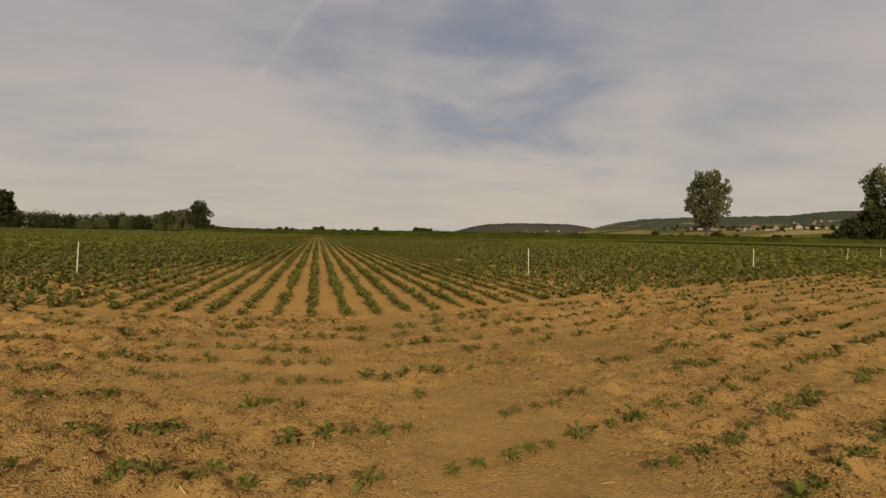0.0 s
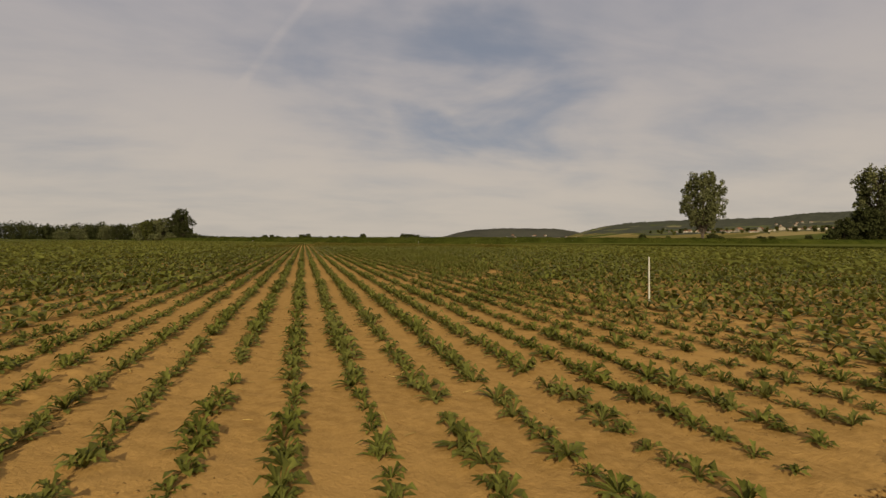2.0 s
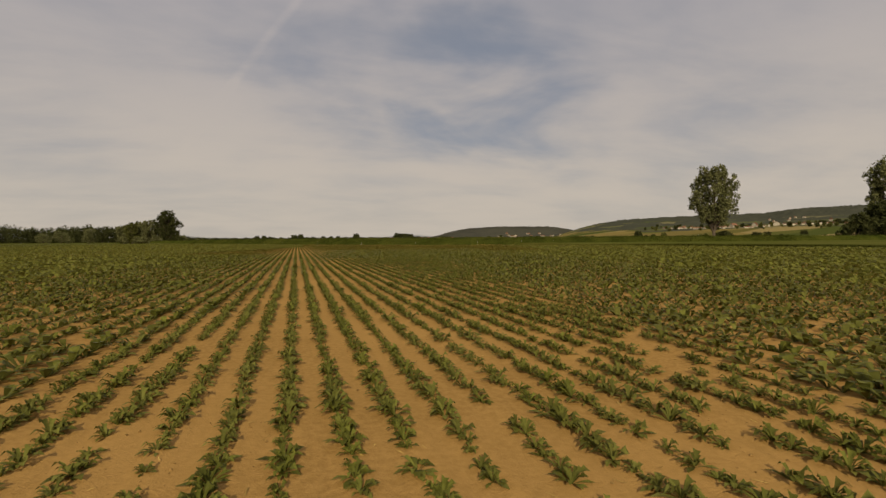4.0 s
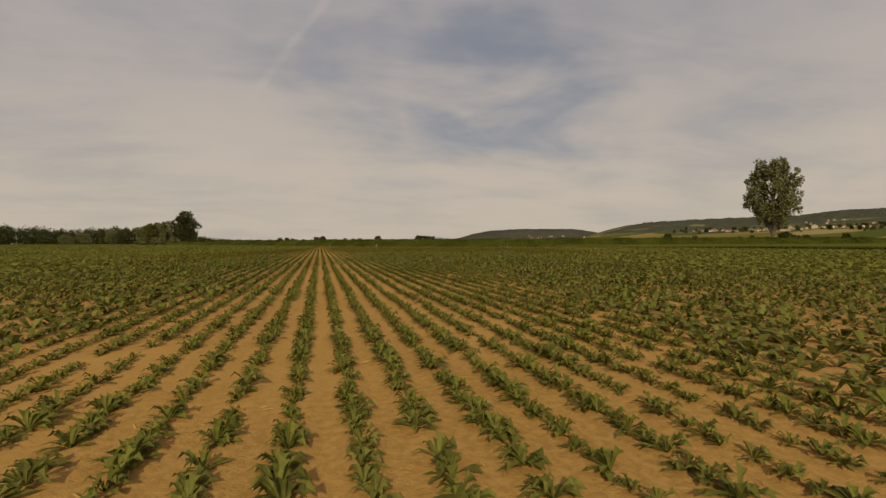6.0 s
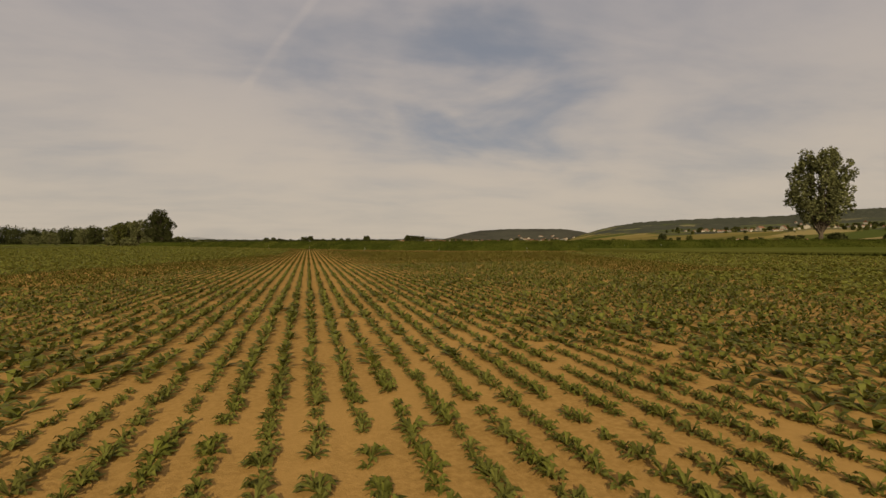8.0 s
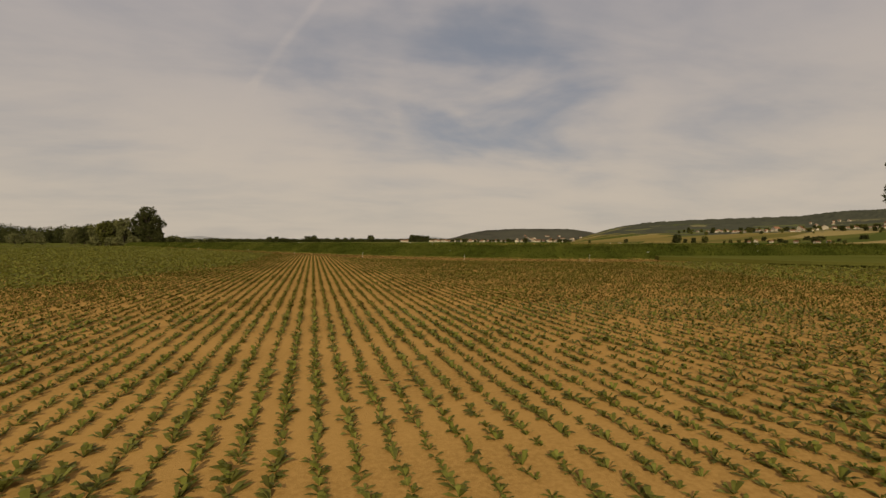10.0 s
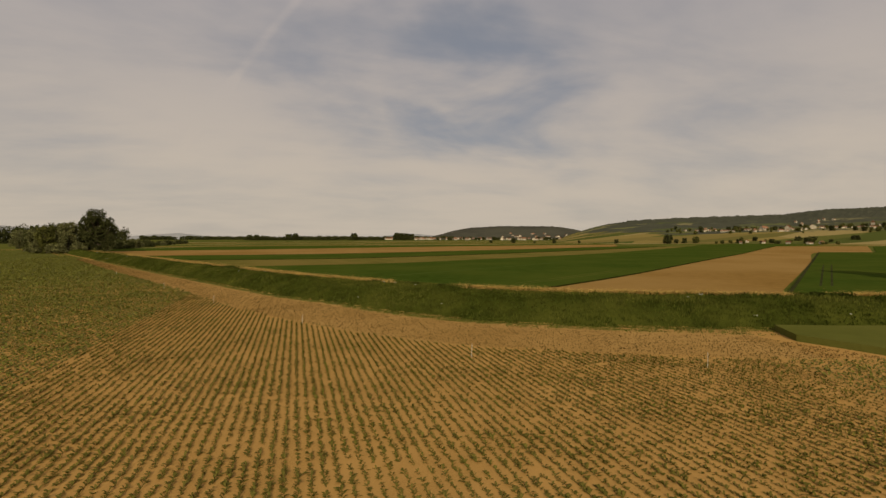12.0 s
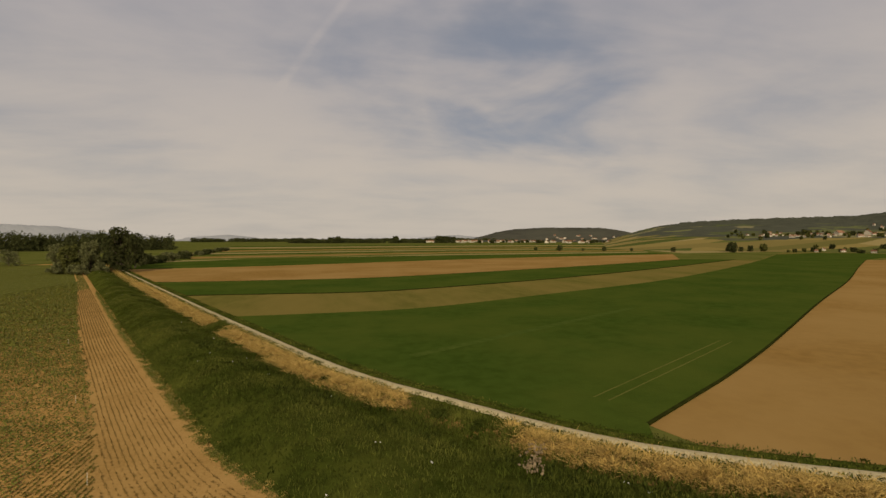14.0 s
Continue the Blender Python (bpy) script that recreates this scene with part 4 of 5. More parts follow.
# ---- growth on the bank: grass, reeds, flowers, bushes ----
def blades(name, roots, heights, widths, count, mat, rng, spread=0.16, lean=0.35, label="", category="grass"):
    idx = np.repeat(np.arange(len(roots)), count)
    n = len(idx)
    h = heights[idx] * rng.uniform(0.6, 1.15, n)
    a = rng.uniform(0, 6.3, n)
    foot = roots[idx] + np.stack([rng.normal(0, spread, n), rng.normal(0, spread, n), np.full(n, -0.03)], -1)
    side = np.stack([np.cos(a), np.sin(a), np.zeros(n)], -1) * (widths[idx] * 0.5)[:, None]
    bend = np.stack([rng.normal(0, lean, n), rng.normal(0, lean, n), np.ones(n)], -1)
    mid = foot + bend * (h * 0.55)[:, None]
    tip = mid + (bend * (1.6, 1.6, 0.8)) * (h * 0.45)[:, None]
    v = np.stack([foot - side, foot + side, mid - side * 0.8, mid + side * 0.8, tip], 1)
    t = np.array([(0, 1, 3), (0, 3, 2), (2, 3, 4)])
    f = (t[None] + (np.arange(n) * 5)[:, None, None]).reshape(-1, 3)
    return tagged(new(name, mesh_from(name, v, f, mat)), label, category, kind="stuff")


def q_samples(rng, n):
    """Places along the bank, most of them on the stretch that is passed."""
    a = rng.uniform(0.30, 0.72, int(n * 0.72))
    b = rng.uniform(0.02, 0.98, n - len(a))
    return np.concatenate([a, b])


def build_bank_growth():
    rng = np.random.default_rng(31)
    n = 62000
    q, u = q_samples(rng, n), rng.uniform(0.0, 1.0, n)
    p = bank_point(q, u)
    tall = 0.32 + 0.22 * np.clip(wave(p[:, 0], p[:, 1], 0.33, 8) + 0.3, 0, 1.2) + 0.12 * (u > 0.6)
    tall *= np.clip(u / 0.08, 0.45, 1)
    blades("bank_grass", p, tall, np.full(n, 0.075), 3, M["blade"], rng, 0.2, 0.3, "tall rough green grass on the embankment")
    # darker rank weeds on the far slope
    n = 5200
    q, u = q_samples(rng, n), rng.uniform(0.45, 1.02, n)
    p = bank_point(q, np.clip(u, 0, 1))
    lush = wave(p[:, 0], p[:, 1], 0.22, 14) + 0.8 * (u - 0.7) > 0.05
    p = p[lush]
    blades("rank_weeds", p, np.full(len(p), 0.75), np.full(len(p), 0.16), 4, M["weed"], rng, 0.3, 0.35, "clumps of dark rank weeds on the embankment", "weeds")
    # dry tufts in a thin line along the foot, and low weeds between it and the headland
    n = 12000
    q = q_samples(rng, n)
    p = bank_point(q, np.clip(rng.normal(0.03, 0.010, n), 0.0, 0.06))
    p = p[wave(p[:, 0], p[:, 1], 0.35, 3) + 0.4 * wave(p[:, 0], p[:, 1], 1.4, 6) > -0.05]
    n = len(p)
    p[:, 2] += 0.03
    pick = rng.integers(0, len(FOOT), 48000)
    pick = pick[(FOOT[pick, 0] > -60) & (FOOT[pick, 0] < 66)]
    o = rng.uniform(-0.4, 1.0, len(pick)) * foot_strip(FOOT[pick, 0])
    weeds = FOOT[pick] - FOOT_N[pick] * o[:, None] + rng.normal(0, 0.3, (len(pick), 2))
    grows = wave(weeds[:, 0], weeds[:, 1], 0.9, 5) + 0.5 * wave(weeds[:, 0], weeds[:, 1], 2.5, 1) > 0.5 * o / foot_strip(weeds[:, 0]) - 0.35
    weeds = weeds[grows]
    blades("foot_weeds", np.column_stack([weeds, np.full(len(weeds), 0.03)]), np.full(len(weeds), 0.13), np.full(len(weeds), 0.07), 4, M["beet"], rng,
           0.16, 0.5, "low green weeds between headland and embankment", "weeds")
    blades("foot_grass", p, np.full(n, 0.11), np.full(n, 0.032), 2, M["reed"], rng, 0.14, 0.6, "pale dry grass along the embankment foot")
    # white flower heads
    n = 45
    q, u = q_samples(rng, n), rng.uniform(0.1, 0.9, n)
    p = bank_point(q, u)
    blades("white_flowers", p + np.array((0, 0, 0.45)), np.full(n, 0.10), np.full(n, 0.11), 3, M["white"], rng, 0.12, 0.9,
           "scattered white flower heads in the grass", "flowers")
    # dry reeds
    n = 68000
    k = rng.uniform(0.02, 0.98, n) * (len(REED) - 1)
    near = rng.uniform(0.28, 0.75, int(n * 0.7)) * (len(REED) - 1)
    k[:len(near)] = near
    o = rng.uniform(-1.5, 3.2, n)
    base = np.stack([np.interp(k, np.arange(len(REED)), (REED + 0 * REED_N)[:, i]) for i in (0, 1)], -1)
    nor = np.stack([np.interp(k, np.arange(len(REED)), REED_N[:, i]) for i in (0, 1)], -1)
    xy = base + nor * o[:, None]
    clump = wave(xy[:, 0], xy[:, 1], 1.0, 12) + 0.6 * wave(xy[:, 0], xy[:, 1], 2.6, 2)
    gap = np.zeros(n, bool)
    for gx, half in REED_GAPS:
        gap |= np.abs(xy[:, 0] - gx) < half
    keep = (clump > -0.14) & ~gap & (o > -0.75 + 0.7 * wave(xy[:, 0], xy[:, 1], 0.4, 7))
    xy, o, clump = xy[keep], o[keep], clump[keep]
    z = np.interp(o, REED_O, REED_Z)
    h = 0.42 + 0.55 * np.clip(clump + 0.3, 0, 1.2)
    blades("dry_reeds", np.column_stack([xy, z]), h, np.full(len(xy), 0.075), 3, M["reed"], rng, 0.16, 1.15,
           "thick strip of bent dry tan reeds", "reeds")
    # darker rank grass along the neighbour's crop
    line = along(CROP_EDGE, 1100)[100:] + rng.normal(0, 0.12, (1000, 2))
    blades("crop_edge_grass", np.column_stack([line, np.zeros(len(line))]), np.interp(line[:, 1], (100, 125), (0.62, 0.30)), np.full(len(line), 0.13), 7, M["rank"], rng,
           0.14, 0.2, "dark rank grass along the edge of the standing crop")
    # fresh green among the reeds and along both verges
    n = 22000
    k = rng.uniform(0.1, 0.9, n) * (len(REED) - 1)
    pick = rng.random(n)
    o = np.where(pick < 0.1, rng.uniform(-0.4, 3.6, n), np.where(pick < 0.45, rng.uniform(-1.9, -0.4, n), np.where(pick < 0.70, rng.uniform(3.5, 5.75, n), rng.uniform(6.7, 9.1, n))))
    base = np.stack([np.interp(k, np.arange(len(REED)), REED[:, i]) for i in (0, 1)], -1)
    nor = np.stack([np.interp(k, np.arange(len(REED)), REED_N[:, i]) for i in (0, 1)], -1)
    xy = base + nor * o[:, None]
    for gx, half in REED_GAPS:                                # green closes the gaps of the reeds
        near = np.abs(REED[:, 0] - gx) < half
        m = rng.choice(np.flatnonzero(near), 1300)
        go = rng.uniform(-1.7, 4.4, 1300)
        xy, o = np.concatenate([xy, REED[m] + REED_N[m] * go[:, None] + rng.normal(0, 0.3, (1300, 2))]), np.concatenate([o, go])
    n = len(o)
    z = np.where(o < 3.4, np.interp(o, REED_O, REED_Z), 0.32)
    blades("verge_grass", np.column_stack([xy, z]), np.where(o < 3.6, 0.6, 0.26), np.full(n, 0.12), 4, M["blade"], rng, 0.25, 0.3,
           "green grass tufts beside the track and reeds")


REED_GAPS = ((2.0, 2.4), (40.8, 4.6), (89.5, 3.0))
build_bank_growth()


# ---- trees ----
def leaf_cloud(name, rng, blobs, n, size, mat):
    """A crown: small bent leaf sprays gathered in uneven clumps."""
    blobs = np.array(blobs, float)                      # x, y, z, rx, ry, rz
    vol = blobs[:, 3] * blobs[:, 4] * blobs[:, 5]
    which = rng.choice(len(blobs), n, p=vol ** 0.75 / (vol ** 0.75).sum())
    d = rng.normal(size=(n, 3))
    d /= np.linalg.norm(d, axis=1)[:, None]
    # sub-clumps give gaps and a ragged outline
    seeds = rng.normal(size=(len(blobs), 26, 3))
    seeds /= np.linalg.norm(seeds, axis=2)[..., None]
    pick = seeds[which, rng.integers(0, 26, n)]
    d = pick + d * rng.uniform(0.05, 0.42, n)[:, None]
    d /= np.maximum(np.linalg.norm(d, axis=1), 1.0)[:, None]
    r = rng.uniform(0.45, 1.0, n)
    p = blobs[which, :3] + d * r[:, None] * blobs[which, 3:]
    a = rng.normal(size=(n, 3))
    a /= np.linalg.norm(a, axis=1)[:, None]
    b = np.cross(a, rng.normal(size=(n, 3)))
    b /= np.linalg.norm(b, axis=1)[:, None]
    s = size * rng.uniform(0.5, 1.25, n)[:, None]
    v = np.stack([p - a * s, p + b * s * 0.5, p + a * s, p - b * s * 0.5 + np.cross(a, b) * s * 0.25], 1)
    t = np.array([(0, 1, 2), (0, 2, 3)])
    f = (t[None] + (np.arange(n) * 4)[:, None, None]).reshape(-1, 3)
    return mesh_from(name, v, f, mat)


def limb(verts, faces, pts, radii, sides=6):
    start = len(verts)
    pts = [np.array(p, float) for p in pts]
    for i, (p, r) in enumerate(zip(pts, radii)):
        d = pts[min(i + 1, len(pts) - 1)] - pts[max(i - 1, 0)]
        d /= np.linalg.norm(d)
        u = np.cross(d, (0.31, 0.95, 0.1))
        u /= np.linalg.norm(u)
        w = np.cross(d, u)
        for a in np.linspace(0, 2 * math.pi, sides + 1)[:-1]:
            verts.append(tuple(p + (u * math.cos(a) + w * math.sin(a)) * r))
    for i in range(len(pts) - 1):
        for k in range(sides):
            a, b = start + i * sides + k, start + i * sides + (k + 1) % sides
            faces.append((a, b, b + sides, a + sides))


def wood_mesh(rng, height, radius, blobs):
    """A tapered trunk and a limb into each clump of the crown."""
    verts, faces = [], []
    top = height * 0.8
    bow = rng.normal(0, 0.02 * height, 2)
    trunk = [(bow[0] * u * (1 - u), bow[1] * u * (1 - u), -0.3 + (top + 0.3) * u) for u in np.linspace(0, 1, 7)]
    limb(verts, faces, trunk, [radius * (1.25 if i == 0 else 1) * (1 - 0.8 * i / 6) for i in range(7)], 8)
    for x, y, z, rx, ry, rz in blobs:
        z0 = max(height * 0.12, z - max(1.5 * math.hypot(x, y), 1.0))
        mid = (x * 0.45, y * 0.45, (z0 + z) / 2 + 0.3)
        limb(verts, faces, [(0, 0, min(z0, top)), mid, (x * 0.95, y * 0.95, z + rz * 0.3)], [radius * 0.42, radius * 0.28, radius * 0.08], 5)
    return mesh_from("trunk", verts, faces, M["bark"], True)


def blobs_of(rng, height, width, kind):
    out = []
    if kind == "poplar":            # tall, open, made of upright lobes
        for i in range(58):
            u = (i + 0.5) / 58
            z = height * (0.29 + 0.63 * u)
            reach = width * 0.43 * math.sin(math.pi * (0.12 + 0.80 * u)) ** 0.7
            a = i * 2.4 + rng.uniform(-0.4, 0.4)
            q = rng.uniform(0.2, 1.0) ** 0.7
            s = width * rng.uniform(0.085, 0.135)
            out.append((math.cos(a) * reach * q, math.sin(a) * reach * q, z, s, s, s * 1.4))
    elif kind == "round":
        for i in range(30):
            u = (i + 0.5) / 30
            z = height * (0.13 + 0.73 * u)
            reach = width * 0.38 * math.sin(math.pi * (0.25 + 0.52 * u))
            a = i * 2.4 + rng.uniform(-0.5, 0.5)
            q = rng.uniform(0.3, 1.0)
            s = width * rng.uniform(0.13, 0.19)
            out.append((math.cos(a) * reach * q, math.sin(a) * reach * q, z, s, s, s * 1.1))
    else:                            # bush: leaves down to the ground
        for i in range(13):
            u = (i + 0.5) / 13
            z = height * (0.16 + 0.62 * u)
            reach = width * 0.38 * math.cos(u * 1.25)
            a = i * 2.4 + rng.uniform(-0.5, 0.5)
            q = rng.uniform(0.4, 1.0)
            s = width * rng.uniform(0.16, 0.24)
            out.append((math.cos(a) * reach * q, math.sin(a) * reach * q, z, s, s, height * 0.2))
    return out


def tree(seed, at, height, width, kind, leaf, n, size, label, category="tree", group=""):
    rng = np.random.default_rng(seed)
    blobs = blobs_of(rng, height, width, kind)
    thing = empty({"poplar": "poplar_tree", "round": "tree", "bush": "bush"}[kind], at, label, category, group)
    part("trunk", wood_mesh(rng, height, height * (0.022 if kind != "bush" else 0.012), blobs), thing)
    part("crown", leaf_cloud("crown", rng, blobs, n, size, M[leaf]), thing)
    return thing


tree(1, pose(144.4, 155.1, 0), 27.5, 19, "poplar", "leaf", 14000, 0.42, "tall lone poplar with an airy green crown in the fields")
tree(2, pose(147.5, 153.5, 0), 4.5, 8.0, "bush", "leaf_dark", 1600, 0.4, "dark low growth round the foot of the poplar", "bush")
tree(3, pose(225, 151, 0), 17, 22, "bush", "leaf_dark", 7000, 0.6, "dense dark green rounded thicket beside a poplar", "bush")
tree(6, pose(213.5, 152.5, 0), 12, 13, "bush", "leaf_dark", 3500, 0.55, "low dark green end of a thicket", "bush")
tree(4, pose(240, 156, 0), 35.5, 23, "poplar", "leaf", 14000, 0.55, "tall poplar behind a dark thicket")
tree(5, pose(266, 150, 0), 28.0, 20, "poplar", "leaf", 6000, 0.7, "tall dark poplar behind the thicket")

# the group at the far end of the bank
GROUP = "trees at the end of the bank"
tree(11, pose(-97, 455, 0), 28.0, 21, "round", "leaf_dark", 13000, 0.5, "tall dense tree at the end of the bank", group=GROUP)
tree(12, pose(-107, 502, 0), 25, 15, "round", "leaf_dark", 8000, 0.5, "tall dark tree at the end of the bank", group=GROUP)
for k, (x, y, h, w, leaf) in enumerate(((-111, 452, 19.5, 15, "leaf"), (-122, 453, 17.5, 14, "leaf_pale"), (-130, 462, 15.5, 13, "leaf"),
                                        (-118, 466, 19, 15, "leaf"), (-127, 474, 19, 15, "leaf_dark"),
                                        (-107, 470, 21.5, 15, "leaf_dark"), (-185, 582, 17, 17, "leaf_dark"), (-200, 596, 16, 17, "leaf"))):
    tree(20 + k, pose(x, y, 0), h, w, "round", leaf, 7000, 0.48, "broad green tree in the group at the bank's end", group=GROUP)
for k, (x, y, h, w) in enumerate(((-104, 447, 7, 11), (-116, 445, 6, 11), (-127, 449, 6, 10), (-205, 545, 13, 18), (-222, 552, 11, 17),
                                  (-111, 441, 6, 10))):
    tree(30 + k, pose(x, y, 0), h, w, "bush", "leaf", 2600, 0.5, "rounded green bush at the foot of the trees", "bush", GROUP)
tree(45, pose(-186, 352, 0), 24, 19, "poplar", "leaf_dark", 5000, 0.9, "tall dark tree at the edge of the field")

# a row of trees leading away past the group, then trees out on the plain
ROW = "row of trees leading away across the plain"
first = tree(46, pose(-112, 524, 0), 9, 11, "round", "leaf", 3000, 0.55, "rounded field tree in a row across the plain", group=ROW)
second = tree(47, pose(-115, 545, 0), 8, 11, "round", "leaf_dark", 3000, 0.55, "dark rounded field tree in a row across the plain", group=ROW)
rng_row = np.random.default_rng(61)
for k in range(30):
    u = k / 29
    s = rng_row.uniform(0.62, 1.0) * (1.0 - 0.3 * u)
    x, y = -117 - 36 * u + rng_row.normal(0, 5), 560 + 420 * u + rng_row.normal(0, 6)
    copy_thing((first, second)[k % 2], pose(x, y, -0.5, 0, 0, k * 67) @ Matrix.Diagonal((s * 1.3, s * 1.3, s, 1)))

FAR = "trees far out on the plain"
far_a = tree(50, pose(575, 735, 0), 15, 17, "round", "leaf_dark", 1500, 1.2, "dark rounded tree far out on the plain", group=FAR)
far_b = tree(51, pose(840, 640, 0), 14, 16, "round", "leaf_dark", 1500, 1.2, "dark broad tree far out on the plain", group=FAR)
far_c = tree(52, pose(640, 745, 0), 12, 14, "round", "leaf_pale", 1200, 1.1, "green rounded tree among the fields of the valley", group=FAR)
for k, (x, y, s) in enumerate(((361, 842, 0.62), (499, 759, 0.5), (558, 712, 0.48), (420, 812, 0.52), (452, 790, 0.35), (330, 862, 0.4), (392, 826, 0.28),
                               (590, 757, 0.6), (605, 750, 0.5), (620, 748, 0.65), (790, 690, 0.8), (806, 680, 0.85), (740, 640, 0.7),
                               (885, 690, 0.8), (850, 580, 0.85), (900, 552, 0.7), (960, 578, 0.9), (935, 540, 0.6))):
    copy_thing((far_a, far_b)[k % 2], pose(x, y, 0, 0, 0, k * 53) @ Matrix.Diagonal((s, s, s, 1)))
# a line of tall trees across the end of the plain, two kilometres off
for k, (x, y, s) in enumerate(((195, 981, 1.0), (212, 978, 0.95), (205, 980, 0.95), (222, 976, 0.9), (121, 993, 0.95), (130, 995, 0.5), (-55, 998, 0.7),
                               (-44, 1000, 0.75), (-34, 1000, 0.6), (9, 1000, 0.85), (20, 1001, 0.9), (0, 1003, 0.5), (42, 999, 0.55), (60, 998, 0.65),
                               (74, 997, 0.6), (87, 996, 0.65), (-15, 1004, 0.5))):
    copy_thing((far_a, far_b)[k % 2], pose(22 + (x - 22) * 2.1, 117 + (y - 117) * 2.1, 0, 0, 0, k * 53) @ Matrix.Diagonal((s * 2.1, s * 2.1, s * 2.0, 1)))


def far_woods(name, line, depth, height, n, label, mat, seed, leaf=1.6, wide=1.0):
    """A belt of distant woodland with an uneven top."""
    rng = np.random.default_rng(seed)
    pts = spline(line, 4.0)
    blobs = []
    for p in pts[rng.integers(0, len(pts), n)]:
        h = height * rng.uniform(0.80, 1.05) * (1 + 0.12 * math.sin(p[0] * 0.05))
        w = height * rng.uniform(0.26, 0.42)
        x, y = p[0] + rng.normal(0, depth * 0.3), p[1] + rng.uniform(0, depth)
        v = w * wide
        blobs += [(x, y, h - w, v, v, w), (x, y, h * 0.42, v * 1.1, v * 1.1, h * 0.42), (x, y, h * 0.14, v * 1.4, v * 1.4, h * 0.17)]
    tagged(new(name, leaf_cloud(name, rng, blobs, n * 330, leaf, M[mat])), label, "woods", kind="stuff")


far_woods("far_woods", [(-271, 1025), (-307, 1015), (-373, 992), (-483, 943), (-640, 860), (-820, 740)], 60, 30, 270,
          "dark belt of woodland across the end of the field", "leaf_dark", 71, 1.5)
far_woods("hedgerow", [(-150, 1990), (20, 2000), (215, 1985), (330, 1960)], 20, 13, 90, "low dark hedgerow out on the plain", "leaf_dark", 74, 2.0, 2.2)
far_woods("tree_belt", [(-620, 2500), (-350, 2650), (50, 2800), (500, 2700), (900, 2500)], 90, 18, 210,
          "thin dark tree belt on the skyline", "leaf_dark", 73, 3.0, 3.0)


# low shrubs in the gaps of the reeds
SHRUBS = "shrubs along the ditch"
for k, (i, w, h) in enumerate(((39.0, 3.4, 1.2), (42.5, 3.0, 1.1), (2.6, 3.2, 1.2), (89, 4.0, 1.4), (92, 3.4, 1.3), (26.5, 2.2, 1.0))):
    j = int(np.argmin(np.abs(REED[:, 0] - i)))
    x, y = REED[j] + REED_N[j] * 0.6
    tree(120 + k, pose(x, y, 0.3), h, w, "bush", "weed", 1500, 0.19, "low dark green shrub in a gap of the dry reeds", "bush", SHRUBS)


# ---- hills ----
HUB = (21.9, 117.4)
HEADING = radians(17.0)


def place(col, r):
    """A point of the plan, r metres out from the end of the beet field, col its sideways tangent."""
    a = math.atan(col) + HEADING
    return HUB[0] + r * math.sin(a), HUB[1] + r * math.cos(a)


# height of each ridge over its distance, against the sideways tangent
HILL = ((0.23, 0.0), (0.27, 0.012), (0.30, 0.019), (0.35, 0.027), (0.40, 0.033), (0.48, 0.0375), (0.60, 0.041), (0.70, 0.0445), (0.775, 0.053),
        (0.91, 0.0595), (1.15, 0.058), (1.6, 0.045), (2.4, 0.03))
KNOLL = ((-0.035, 0.0), (-0.01, 0.006), (0.02, 0.014), (0.055, 0.0195), (0.11, 0.0225), (0.22, 0.0225), (0.255, 0.0185), (0.30, 0.010), (0.36, 0.0))


def smoothstep(a, b, x):
    u = np.clip((x - a) / (b - a), 0, 1)
    return u * u * (3 - 2 * u)


def hill_height(col, r):
    top = np.interp(col, [p[0] for p in HILL], [p[1] for p in HILL]) * 2300 / np.sqrt(1 + col ** 2) + 13 * np.clip((col - 0.23) / 0.1, 0, 1)
    return top * (0.26 * smoothstep(850, 1250, r) + 0.74 * smoothstep(1250, 2300, r))


def build_hill(name, table, col_lo, col_hi, r0, r1, crest, mat, label, fn=None):
    cols = np.linspace(col_lo, col_hi, int(160 + 160 * (col_hi - col_lo)))
    rs = np.linspace(r0, r1, 70)
    c, r = np.meshgrid(cols, rs, indexing="ij")
    a = np.arctan(c) + HEADING
    x, y = HUB[0] + r * np.sin(a), HUB[1] + r * np.cos(a)
    if fn:
        z = fn(c, r)
    else:
        top = np.interp(c, [p[0] for p in table], [p[1] for p in table]) * crest / np.sqrt(1 + c ** 2)
        top = np.where(top > 0.01 * crest * 0.2, top + 11, top * 1.5)
        z = top * smoothstep(r0, crest, r)
    z = z + np.clip(z, 0, 40) / 40 * (wave(x, y, 0.011, 3) * 2.0 + wave(x, y, 0.035, 1) * 1.2)
    bushy = np.random.default_rng(17).uniform(-1, 1, z.shape)
    z = z + np.clip((z - 45) / 30, 0, 1) * (wave(x, y, 0.06, 2) * 2.5 + bushy * 2.6)
    z[:, 0] = z[0] = -1.0
    me = mesh_from(name, np.stack([x, y, z], -1), grid_faces(*x.shape), mat, True)
    return tagged(new(name, me), label, "hill", kind="structure")


build_hill("hillside", None, 0.2, 2.4, 840, 2700, 2300, M["slope"], "long wooded hill with tilled strips on its lower slope", hill_height)
build_hill("wooded_knoll", KNOLL, -0.05, 0.37, 2300, 3500, 3100, M["forest"], "flat-topped wooded hill far behind the plain")
# the skyline ridges look faint because haze is painted into their colour
build_hill("distant_ridge", ((-0.68, 0.0), (-0.62, 0.005), (-0.55, 0.009), (-0.46, 0.0), (0, 0)), -0.7, -0.44, 3400, 4100, 3900, M["hazed_hill"],
           "low ridge on the skyline, haze painted in its pale colour")
build_hill("distant_ridge", ((-1.6, 0.03), (-1.1, 0.034), (-0.95, 0.028), (-0.84, 0.016), (-0.7, 0.0)), -1.6, -0.69, 3600, 4200, 4000, M["hazed_hill"],
           "ridge above the woods, haze painted in its pale colour")
